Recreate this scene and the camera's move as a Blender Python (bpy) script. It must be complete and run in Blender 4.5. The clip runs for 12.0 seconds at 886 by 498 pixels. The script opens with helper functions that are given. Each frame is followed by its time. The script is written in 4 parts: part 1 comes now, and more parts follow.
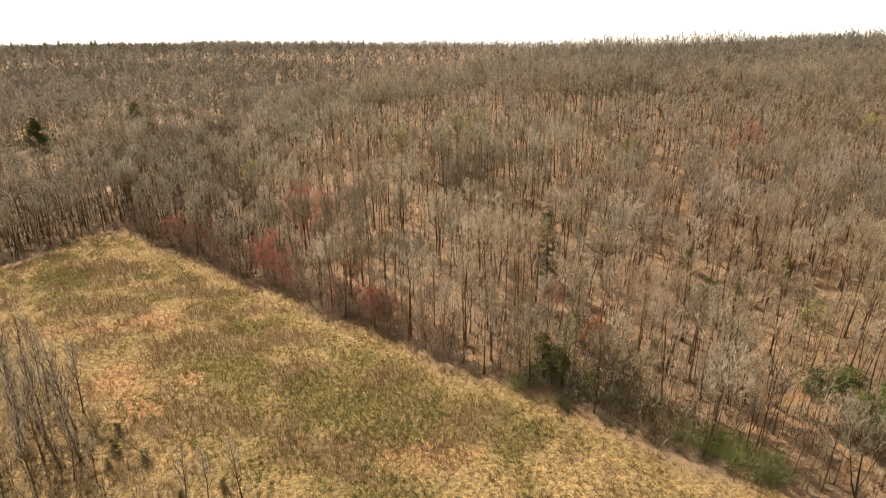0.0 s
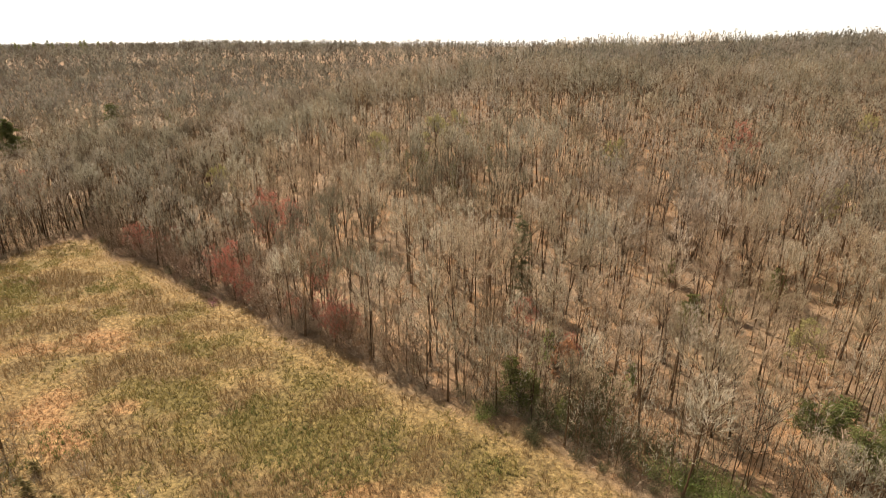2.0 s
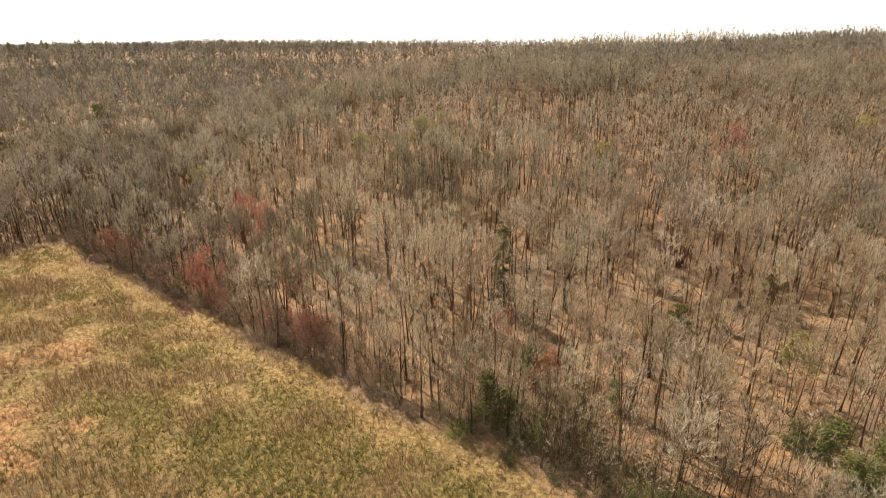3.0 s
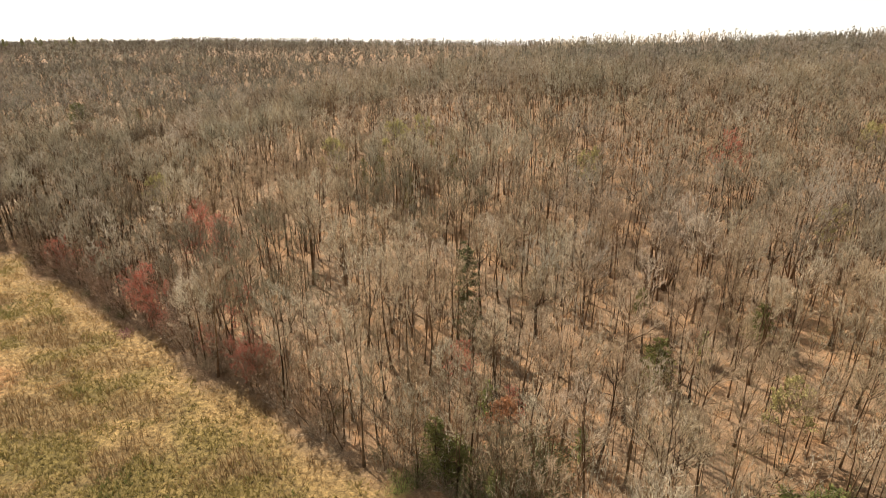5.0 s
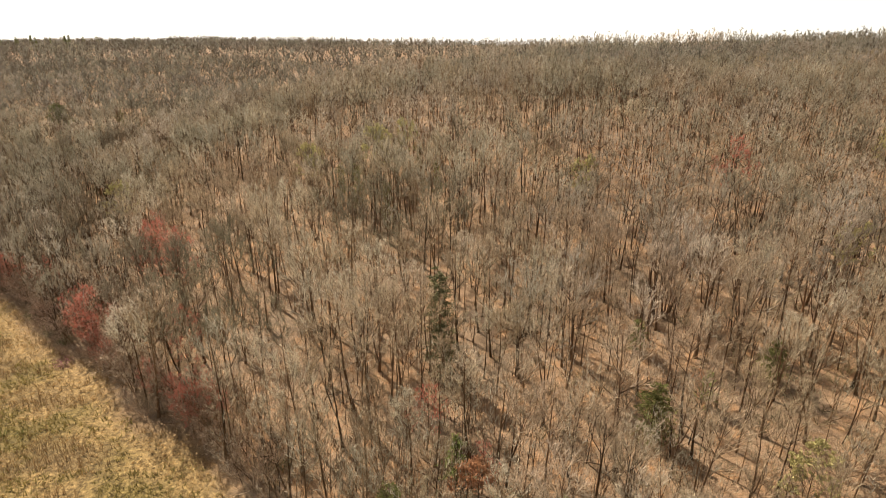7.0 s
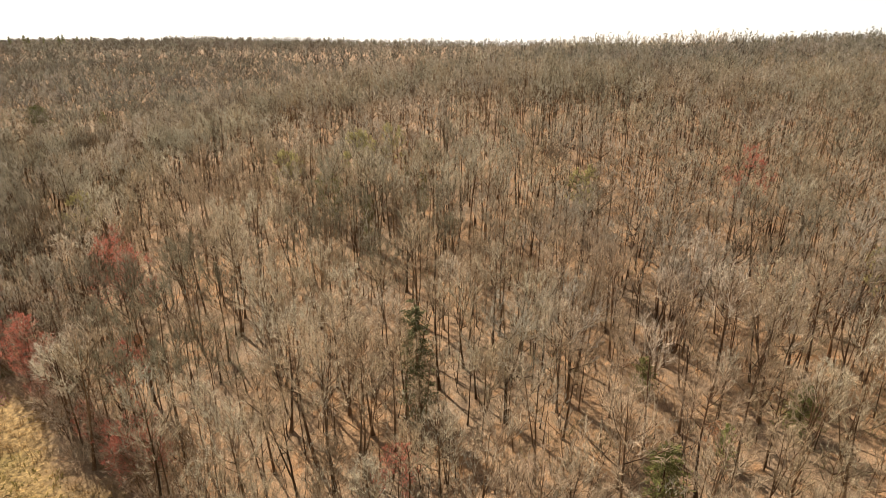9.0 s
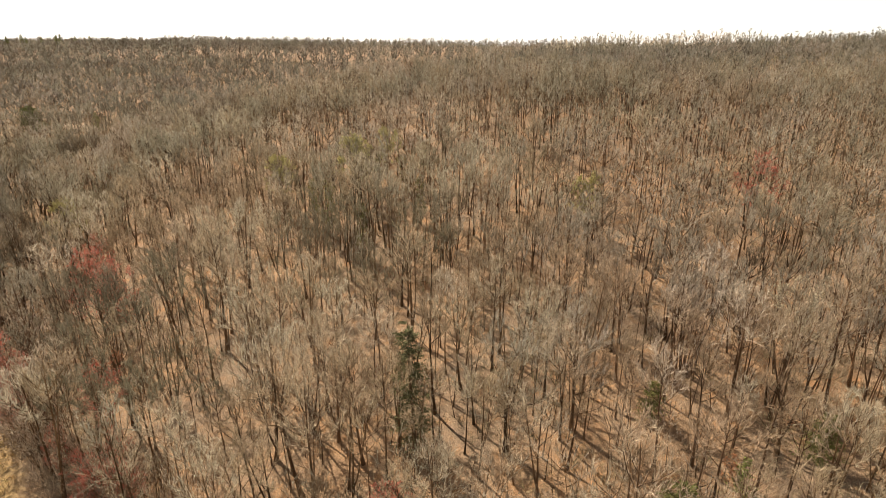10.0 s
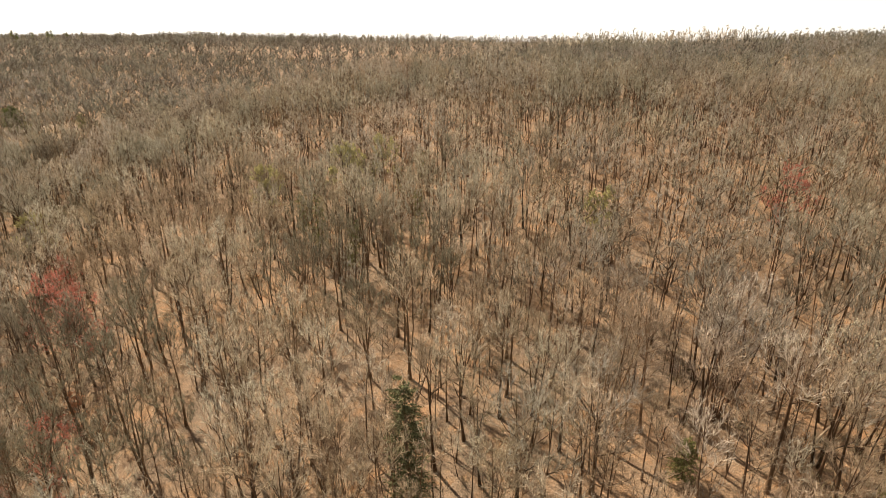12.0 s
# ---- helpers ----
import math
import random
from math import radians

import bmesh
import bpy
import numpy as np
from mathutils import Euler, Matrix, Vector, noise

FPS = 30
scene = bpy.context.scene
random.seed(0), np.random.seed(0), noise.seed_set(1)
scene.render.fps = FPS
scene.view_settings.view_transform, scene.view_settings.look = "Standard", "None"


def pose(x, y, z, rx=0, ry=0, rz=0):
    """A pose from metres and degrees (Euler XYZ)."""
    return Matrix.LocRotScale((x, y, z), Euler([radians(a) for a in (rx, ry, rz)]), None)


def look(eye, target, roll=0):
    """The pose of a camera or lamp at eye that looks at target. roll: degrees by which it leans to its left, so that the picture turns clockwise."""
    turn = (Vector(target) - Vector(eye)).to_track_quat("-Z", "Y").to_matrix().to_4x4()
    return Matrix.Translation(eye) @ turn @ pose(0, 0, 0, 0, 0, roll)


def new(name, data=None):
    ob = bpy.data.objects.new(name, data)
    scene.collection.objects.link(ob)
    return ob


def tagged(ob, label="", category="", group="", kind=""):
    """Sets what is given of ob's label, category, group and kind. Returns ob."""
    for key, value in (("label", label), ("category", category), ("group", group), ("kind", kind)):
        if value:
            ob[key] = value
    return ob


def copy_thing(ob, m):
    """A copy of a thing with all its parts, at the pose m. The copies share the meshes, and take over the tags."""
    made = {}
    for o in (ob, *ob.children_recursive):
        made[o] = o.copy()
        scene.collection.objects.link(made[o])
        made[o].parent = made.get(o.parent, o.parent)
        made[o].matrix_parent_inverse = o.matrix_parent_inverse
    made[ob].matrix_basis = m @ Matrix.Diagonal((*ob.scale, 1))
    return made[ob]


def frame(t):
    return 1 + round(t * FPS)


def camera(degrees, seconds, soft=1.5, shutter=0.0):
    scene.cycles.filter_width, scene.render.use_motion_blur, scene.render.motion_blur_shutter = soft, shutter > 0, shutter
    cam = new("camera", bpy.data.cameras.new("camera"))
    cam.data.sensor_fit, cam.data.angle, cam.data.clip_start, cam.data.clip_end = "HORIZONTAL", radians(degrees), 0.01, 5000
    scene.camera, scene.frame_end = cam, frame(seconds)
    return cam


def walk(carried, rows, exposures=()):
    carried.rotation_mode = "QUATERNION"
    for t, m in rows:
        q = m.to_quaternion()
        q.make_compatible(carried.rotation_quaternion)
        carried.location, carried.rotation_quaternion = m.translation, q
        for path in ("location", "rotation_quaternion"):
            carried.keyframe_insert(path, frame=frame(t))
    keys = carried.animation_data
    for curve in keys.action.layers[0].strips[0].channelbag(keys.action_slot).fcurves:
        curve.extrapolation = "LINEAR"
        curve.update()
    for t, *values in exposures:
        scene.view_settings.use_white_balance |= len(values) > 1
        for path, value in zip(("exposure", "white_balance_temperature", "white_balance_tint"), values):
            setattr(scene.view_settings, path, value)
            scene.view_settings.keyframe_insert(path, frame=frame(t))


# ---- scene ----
cam = camera(77.0, 12.0, soft=0.4)
METRES, EYE, TILT, LEAN, TURN = 85.0, 59.0, -20.34, 0.0, 0.0
ROWS = [
    (0.0, 0.0, 0.0, 0.0, 0.0, 0.0, 0.0),
    (0.5, 0.0161, 0.0249, 0.0086, -0.07, -0.0, 0.02),
    (1.0, 0.0343, 0.0504, 0.0171, -0.09, -0.0, 0.05),
    (1.5, 0.0554, 0.0763, 0.0245, -0.13, -0.01, 0.07),
    (2.0, 0.0792, 0.1023, 0.0322, -0.15, -0.03, 0.08),
    (2.5, 0.1049, 0.1292, 0.0407, -0.22, -0.06, 0.13),
    (3.0, 0.1315, 0.1581, 0.05, -0.14, -0.08, 0.13),
    (5.0, 0.2284, 0.2872, 0.0975, 0.15, -0.13, -0.3),
    (5.5, 0.2472, 0.3232, 0.1094, 0.23, -0.13, -0.35),
    (6.0, 0.2626, 0.3581, 0.1208, 0.27, -0.09, -0.42),
    (6.5, 0.2774, 0.3936, 0.1336, 0.37, -0.15, -0.47),
    (7.0, 0.29, 0.4292, 0.1465, 0.41, -0.17, -0.53),
    (9.0, 0.3271, 0.5662, 0.193, 0.49, -0.08, -0.67),
    (9.5, 0.331, 0.5981, 0.2054, 0.45, -0.07, -0.69),
    (10.0, 0.3341, 0.6293, 0.2194, 0.53, -0.1, -0.73),
    (10.5, 0.3347, 0.6602, 0.2334, 0.53, -0.06, -0.75),
    (11.0, 0.3338, 0.6905, 0.2482, 0.45, -0.05, -0.71),
    (11.5, 0.3315, 0.7205, 0.2623, 0.37, -0.14, -0.71),
    (12.0, 0.3282, 0.7497, 0.2779, 0.37, -0.53, -0.7),
]
walk(cam, [(t, pose(0, 0, EYE, TILT, LEAN, TURN) @ pose(METRES * x, METRES * y, METRES * z, 90 + pitch, roll, yaw)) for t, x, y, z, yaw, pitch, roll in ROWS],
     exposures=[(0.0, 1.12, 6950, 10.5), (12.0, 1.12, 6950, 10.5)])

# ---- light ----
SUN_HEADING, SUN_HEIGHT = 138.0, 50.0  # degrees: where the shadows point (clockwise from +y), height over the horizon
world = bpy.data.worlds.new("sky")
scene.world = world
world.use_nodes = True
wn = world.node_tree.nodes
wl = world.node_tree.links
sky = wn.new("ShaderNodeTexSky")
sky.sky_type = "NISHITA"
sky.sun_disc = False
sky.sun_elevation = radians(SUN_HEIGHT)
sky.sun_rotation = radians(SUN_HEADING + 180)
sky.air_density, sky.dust_density, sky.ozone_density = 1.0, 0.3, 1.0
veil = wn.new("ShaderNodeHueSaturation")  # thin high cloud pales the sky
veil.inputs["Saturation"].default_value = 0.22
wl.new(sky.outputs[0], veil.inputs["Color"])
wl.new(veil.outputs[0], wn["Background"].inputs[0])
wn["Background"].inputs[1].default_value = 0.08
sun_data = bpy.data.lights.new("sun", "SUN")
sun_data.energy, sun_data.angle, sun_data.color = 5.0, radians(0.6), (1.0, 0.94, 0.85)
sun = new("sun", sun_data)
_h, _e = radians(SUN_HEADING), radians(SUN_HEIGHT)
sun.matrix_world = look((0, 0, 200), (math.sin(_h) * math.cos(_e), math.cos(_h) * math.cos(_e), 200 - math.sin(_e)))


# ---- materials ----
def material(name, rough=0.9):
    m = bpy.data.materials.new(name)
    m.use_nodes = True
    b = m.node_tree.nodes["Principled BSDF"]
    b.inputs["Roughness"].default_value = rough
    b.inputs["Specular IOR Level"].default_value = 0.15
    return m, m.node_tree.nodes, m.node_tree.links, b


def ramp(nodes, stops):
    r = nodes.new("ShaderNodeValToRGB")
    el = r.color_ramp.elements
    while len(el) < len(stops):
        el.new(0.5)
    for e, (p, c) in zip(el, stops):
        e.position, e.color = p, (*c, 1)
    return r


def noise_node(nodes, links, vec, scale, detail=3.0, rough=0.6):
    n = nodes.new("ShaderNodeTexNoise")
    n.inputs["Scale"].default_value = scale
    n.inputs["Detail"].default_value = detail
    n.inputs["Roughness"].default_value = rough
    links.new(vec, n.inputs["Vector"])
    return n


def mix(nodes, links, fac, a, b, kind="MIX"):
    n = nodes.new("ShaderNodeMix")
    n.data_type, n.blend_type = "RGBA", kind
    for sock, v in ((n.inputs[0], fac), (n.inputs[6], a), (n.inputs[7], b)):
        if isinstance(v, (int, float)):
            sock.default_value = v
        elif isinstance(v, tuple):
            sock.default_value = (*v, 1)
        else:
            links.new(v, sock)
    return n.outputs[2]


def wood_material(name, stops, patch=0.09, rough=0.9, per_object=False, spare=(0.4, 1.4), thin=0.0):
    """Bark or twigs: the tone differs from tree to tree (patches of about a crown's width) and from twig to twig."""
    m, n, l, b = material(name, rough)
    geo = n.new("ShaderNodeNewGeometry")
    big = noise_node(n, l, geo.outputs["Position"], patch, 1.0)
    r = ramp(n, stops)
    if per_object:
        info = n.new("ShaderNodeObjectInfo")
        l.new(info.outputs["Random"], r.inputs[0])
    else:
        spread = n.new("ShaderNodeMapRange")
        spread.inputs[1].default_value, spread.inputs[2].default_value = 0.3, 0.7
        l.new(big.outputs[0], spread.inputs[0])
        l.new(spread.outputs[0], r.inputs[0])
    drift = ramp(n, [(0.3, (0.82, 0.86, 0.8)), (0.45, (0.98, 1.0, 0.9)), (0.6, (1.04, 1.0, 0.95)), (0.75, (1.12, 1.1, 1.06))])
    l.new(noise_node(n, l, geo.outputs["Position"], 0.022, 3.0, 0.65).outputs[0], drift.inputs[0])
    fine = noise_node(n, l, geo.outputs["Position"], 2.2, 3.0, 0.7)
    dark = ramp(n, [(0.25, (0.55, 0.55, 0.55)), (0.75, (1.35, 1.32, 1.28))])
    l.new(fine.outputs[0], dark.inputs[0])
    c = mix(n, l, 1.0, r.outputs[0], dark.outputs[0], "MULTIPLY")
    lo, hi = spare
    isl = ramp(n, [(0.0, (lo, lo * 0.98, lo * 0.95)), (1.0, (hi, hi * 0.985, hi * 0.965))])
    l.new(geo.outputs["Random Per Island"], isl.inputs[0])
    c = mix(n, l, 0.8, c, isl.outputs[0], "MULTIPLY")
    c = mix(n, l, 1.0, c, drift.outputs[0], "MULTIPLY")
    own = n.new("ShaderNodeAttribute")  # each plant's own tone, from -1 to 1
    own.attribute_name = "tone"
    span = n.new("ShaderNodeMapRange")
    span.inputs[1].default_value, span.inputs[2].default_value = -1.0, 1.0
    l.new(own.outputs["Fac"], span.inputs[0])
    kind = ramp(n, [(0.0, (0.55, 0.53, 0.5)), (0.3, (0.8, 0.8, 0.74)), (0.5, (1.0, 1.0, 1.0)), (0.75, (1.18, 1.1, 1.0)), (1.0, (1.32, 1.3, 1.26))])
    l.new(span.outputs[0], kind.inputs[0])
    c = mix(n, l, 1.0, c, kind.outputs[0], "MULTIPLY")
    l.new(c, b.inputs["Base Color"])
    bump = n.new("ShaderNodeBump")
    bump.inputs["Strength"].default_value, bump.inputs["Distance"].default_value = 0.5, 0.05
    l.new(noise_node(n, l, geo.outputs["Position"], 9.0).outputs[0], bump.inputs["Height"])
    l.new(bump.outputs[0], b.inputs["Normal"])
    if thin:  # light passes between the finest twigs
        t = n.new("ShaderNodeBsdfTranslucent")
        l.new(c, t.inputs[0])
        mx = n.new("ShaderNodeMixShader")
        mx.inputs[0].default_value = thin
        l.new(b.outputs[0], mx.inputs[1])
        l.new(t.outputs[0], mx.inputs[2])
        l.new(mx.outputs[0], n["Material Output"].inputs[0])
    return m


def leaf_material(name, a, c, trans=0.0):
    """Buds, needles, leaves and grass blades: two tones, spread from piece to piece and from patch to patch."""
    m, n, l, b = material(name, 0.8)
    geo = n.new("ShaderNodeNewGeometry")
    big = noise_node(n, l, geo.outputs["Position"], 0.25, 2.0)
    add = n.new("ShaderNodeMath")
    add.operation = "MULTIPLY_ADD"
    add.inputs[1].default_value = 0.55
    l.new(geo.outputs["Random Per Island"], add.inputs[0])
    sub = n.new("ShaderNodeMath")
    sub.operation = "MULTIPLY"
    sub.inputs[1].default_value = 0.5
    l.new(big.outputs[0], sub.inputs[0])
    l.new(sub.outputs[0], add.inputs[2])
    r = ramp(n, [(0.15, a), (0.75, c)])
    l.new(add.outputs[0], r.inputs[0])
    l.new(r.outputs[0], b.inputs["Base Color"])
    if trans:
        t = n.new("ShaderNodeBsdfTranslucent")
        l.new(r.outputs[0], t.inputs[0])
        mx = n.new("ShaderNodeMixShader")
        mx.inputs[0].default_value = trans
        l.new(b.outputs[0], mx.inputs[1])
        l.new(t.outputs[0], mx.inputs[2])
        l.new(mx.outputs[0], n["Material Output"].inputs[0])
    return m


BARK = wood_material("bark", [(0.0, (0.058, 0.035, 0.02)), (0.5, (0.125, 0.074, 0.042)), (1.0, (0.21, 0.138, 0.084))])
TWIG = wood_material("twigs", [(0.0, (0.225, 0.18, 0.135)), (0.35, (0.32, 0.285, 0.24)), (0.7, (0.4, 0.366, 0.322)), (1.0, (0.31, 0.248, 0.19))], 0.07, spare=(0.62, 1.25), thin=0.42)
TREE_TWIG = wood_material("tree_twigs", [(0.0, (0.27, 0.195, 0.137)), (0.3, (0.41, 0.325, 0.24)), (0.5, (0.47, 0.365, 0.27)), (0.75, (0.52, 0.435, 0.35)), (1.0, (0.58, 0.515, 0.435))], per_object=True, spare=(0.5, 1.3), thin=0.3)
DARK_TWIG = wood_material("dark_twigs", [(0.0, (0.17, 0.15, 0.11)), (1.0, (0.28, 0.25, 0.19))], per_object=True, spare=(0.5, 1.3), thin=0.25)
EDGE_TWIG = wood_material("edge_twigs", [(0.0, (0.28, 0.2, 0.15)), (0.5, (0.46, 0.37, 0.3)), (1.0, (0.36, 0.245, 0.19))], 0.12)
TWIG_PALE = wood_material("pale_twigs", [(0.0, (0.43, 0.39, 0.33)), (1.0, (0.57, 0.53, 0.475))], spare=(0.5, 1.3), thin=0.3)
BRUSH = wood_material("brush", [(0.0, (0.16, 0.12, 0.085)), (0.5, (0.26, 0.2, 0.14)), (1.0, (0.21, 0.13, 0.08))], 0.15)
# far twigs and bark: distance haze is mixed into these greyer, flatter colours
HAZED_TWIG = wood_material("hazed_far_twigs", [(0.0, (0.22, 0.207, 0.19)), (0.5, (0.275, 0.257, 0.236)), (1.0, (0.33, 0.305, 0.276))], 0.05, spare=(0.75, 1.15), thin=0.45)
HAZED_BARK = wood_material("hazed_far_bark", [(0.0, (0.12, 0.098, 0.078)), (1.0, (0.2, 0.168, 0.138))], 0.05, spare=(0.7, 1.2))
BARK_WARM = wood_material("warm_bark", [(0.0, (0.1, 0.06, 0.034)), (1.0, (0.2, 0.13, 0.078))], 0.3)
BARK_PALE = wood_material("pale_bark", [(0.0, (0.3, 0.22, 0.15)), (1.0, (0.42, 0.34, 0.25))], 0.3)
BRUSH_OLIVE = wood_material("olive_brush", [(0.0, (0.17, 0.14, 0.085)), (0.5, (0.3, 0.255, 0.18)), (1.0, (0.25, 0.225, 0.135))], 0.12)
RED_BUD = leaf_material("red_buds", (0.32, 0.085, 0.055), (0.52, 0.19, 0.13), 0.35)
RUST = leaf_material("rust_leaves", (0.29, 0.135, 0.07), (0.47, 0.245, 0.125), 0.35)
SPRING = leaf_material("spring_leaves", (0.25, 0.22, 0.085), (0.45, 0.39, 0.17), 0.3)
DULL_CEDAR = leaf_material("dull_cedar_needles", (0.12, 0.098, 0.038), (0.28, 0.22, 0.09), 0.4)
EVERGREEN = leaf_material("evergreen_needles", (0.07, 0.073, 0.022), (0.19, 0.185, 0.06), 0.35)
SHRUB_GREEN = leaf_material("green_shrub_leaves", (0.09, 0.12, 0.028), (0.25, 0.28, 0.08), 0.3)
STRAW = leaf_material("straw_blades", (0.27, 0.168, 0.07), (0.57, 0.405, 0.198), 0.25)
BROWN_GRASS = leaf_material("brown_blades", (0.13, 0.078, 0.034), (0.3, 0.19, 0.088), 0.2)
OLIVE_GRASS = leaf_material("olive_blades", (0.13, 0.105, 0.032), (0.31, 0.24, 0.085), 0.25)
GREEN_GRASS = leaf_material("green_blades", (0.08, 0.095, 0.03), (0.18, 0.185, 0.06), 0.25)
RUST_GRASS = leaf_material("rust_blades", (0.25, 0.12, 0.05), (0.46, 0.26, 0.13), 0.2)


def ground_material():
    """One sheet: straw and weeds in the field, dry leaves under the trees. The cover weights come with the mesh."""
    m, n, l, b = material("ground_cover", 0.95)
    geo = n.new("ShaderNodeNewGeometry")
    pos = geo.outputs["Position"]
    cover = n.new("ShaderNodeAttribute")
    cover.attribute_name = "cover"
    split = n.new("ShaderNodeSeparateColor")
    l.new(cover.outputs["Color"], split.inputs[0])
    field = n.new("ShaderNodeAttribute")
    field.attribute_name = "field"
    fine = noise_node(n, l, pos, 3.0, 5.0, 0.75)
    mid = noise_node(n, l, pos, 0.45, 4.0, 0.65)
    big = noise_node(n, l, pos, 0.06, 3.0, 0.6)
    straw = ramp(n, [(0.3, (0.08, 0.048, 0.02)), (0.5, (0.22, 0.142, 0.06)), (0.7, (0.42, 0.292, 0.137))])
    l.new(fine.outputs[0], straw.inputs[0])
    olive = ramp(n, [(0.25, (0.05, 0.038, 0.014)), (0.6, (0.15, 0.112, 0.038)), (0.8, (0.24, 0.18, 0.065))])
    l.new(fine.outputs[0], olive.inputs[0])
    rust = ramp(n, [(0.25, (0.14, 0.07, 0.03)), (0.7, (0.36, 0.205, 0.095))])
    l.new(fine.outputs[0], rust.inputs[0])
    brown = ramp(n, [(0.25, (0.07, 0.045, 0.02)), (0.7, (0.2, 0.135, 0.065))])
    l.new(fine.outputs[0], brown.inputs[0])
    c = mix(n, l, split.outputs[0], straw.outputs[0], olive.outputs[0])
    c = mix(n, l, split.outputs[1], c, rust.outputs[0])
    c = mix(n, l, split.outputs[2], c, brown.outputs[0])
    clump = ramp(n, [(0.36, (0.42, 0.4, 0.36)), (0.5, (0.95, 0.95, 0.95)), (0.64, (1.4, 1.38, 1.32))])
    l.new(noise_node(n, l, pos, 1.1, 3.0, 0.7).outputs[0], clump.inputs[0])
    c = mix(n, l, 1.0, c, clump.outputs[0], "MULTIPLY")
    litter = ramp(n, [(0.32, (0.045, 0.03, 0.019)), (0.45, (0.15, 0.105, 0.067)), (0.55, (0.28, 0.187, 0.115)), (0.66, (0.455, 0.321, 0.21))])
    leaves = noise_node(n, l, pos, 5.5, 6.0, 0.85)
    l.new(leaves.outputs[0], litter.inputs[0])
    tone = ramp(n, [(0.3, (0.72, 0.7, 0.68)), (0.5, (1.0, 1.0, 1.0)), (0.7, (1.2, 1.0, 0.8))])
    l.new(mid.outputs[0], tone.inputs[0])
    leaf = mix(n, l, 1.0, litter.outputs[0], tone.outputs[0], "MULTIPLY")
    broad = ramp(n, [(0.35, (0.85, 0.86, 0.88)), (0.65, (1.12, 1.0, 0.88))])
    l.new(big.outputs[0], broad.inputs[0])
    leaf = mix(n, l, 1.0, leaf, broad.outputs[0], "MULTIPLY")
    c = mix(n, l, field.outputs["Fac"], leaf, c)
    bare = n.new("ShaderNodeAttribute")
    bare.attribute_name = "bare"
    earth = ramp(n, [(0.3, (0.3, 0.22, 0.15)), (0.7, (0.52, 0.42, 0.32))])
    l.new(fine.outputs[0], earth.inputs[0])
    c = mix(n, l, bare.outputs["Fac"], c, earth.outputs[0])
    l.new(c, b.inputs["Base Color"])
    bump = n.new("ShaderNodeBump")
    bump.inputs["Strength"].default_value, bump.inputs["Distance"].default_value = 0.9, 0.25
    l.new(fine.outputs[0], bump.inputs["Height"])
    l.new(bump.outputs[0], b.inputs["Normal"])
    return m


GROUND = ground_material()

# ---- the lie of the land ----
# The wood's edge runs straight from the field's far corner to the near side; 'inwood' is the distance past it.
HILLS = [(150, 300, 90, -4.2), (60, 250, 70, 11.8), (160, 420, 120, 13.4), (90, 190, 45, 0.6), (10, 180, 60, -1.2),
         (-140, 400, 90, -0.6), (0, 520, 140, -10.9), (-300, 800, 220, 9.5), (300, 350, 150, 3.6), (-60, 330, 60, -2.0),
         (-700, 1100, 320, 16.0), (-350, 500, 120, -4.2), (130, 150, 60, -6.7), (300, 800, 250, 12.5), (-200, 620, 120, 6.2),
         (450, 600, 200, 10.9), (230, 560, 170, -7.0), (-20, 430, 60, -13.3),
         (-5, 303, 42, 9.0), (345, 450, 90, 11.0), (-370, 1030, 60, 7.5), (10, 870, 200, 9.5), (150, 540, 70, 2.5), (118, 562, 38, 8.0)]


def inwood(x, y):
    return 0.602 * x + 0.798 * y - 76 + 1.3 * np.sin(x * 0.21 + 1) + 0.8 * np.sin(x * 0.53 + y * 0.3)


def height(x, y):
    x, y = np.asarray(x, float), np.asarray(y, float)
    d = 0.602 * x + 0.798 * y - 76
    z = 26 * (1 - np.exp(-np.maximum(d - 2, 0) ** 1.15 / 230))
    g = 1 / (1 + np.exp(-np.clip((d - 30) / 9.0, -50, 50)))
    for cx, cy, s, h in HILLS:
        z = z + g * h * np.exp(-0.5 * ((x - cx) ** 2 + (y - cy) ** 2) / s ** 2)
    rough = 0.35 * np.sin(x * 0.11 + 2 * np.sin(y * 0.05)) * np.sin(y * 0.13 + 1.3) + 0.12 * np.sin(x * 0.43 + 1) * np.sin(y * 0.37)
    return z + rough * (0.35 + 1.3 * g)


def soft(v, w):
    return 1 / (1 + np.exp(-np.clip(v / w, -50, 50)))


def field_weight(x, y):
    left = x + 110 + (179 - y) * 0.37 + 2 * np.sin(y * 0.2)
    return soft(-inwood(x, y), 1.0) * soft(left, 1.5)


def scrub_side(x, y):
    """Positive out in the open field, negative in the scrubby corner."""
    return (x + 95) * 0.588 + (y - 105) * 0.809 + 3 * np.sin(x * 0.12)


def lattice(x, y, k):
    i, j = np.floor(x).astype(np.int64), np.floor(y).astype(np.int64)
    u, v = x - i, y - j
    u, v = u * u * (3 - 2 * u), v * v * (3 - 2 * v)

    def at(a, b):
        n = (a * 374761393 + b * 668265263 + k * 974634777) & 0x7FFFFFFF
        n = ((n ^ (n >> 13)) * 1274126177) & 0x7FFFFFFF
        return ((n ^ (n >> 16)) & 0xFFFF) / 32767.5 - 1
    return (at(i, j) * (1 - u) + at(i + 1, j) * u) * (1 - v) + (at(i, j + 1) * (1 - u) + at(i + 1, j + 1) * u) * v


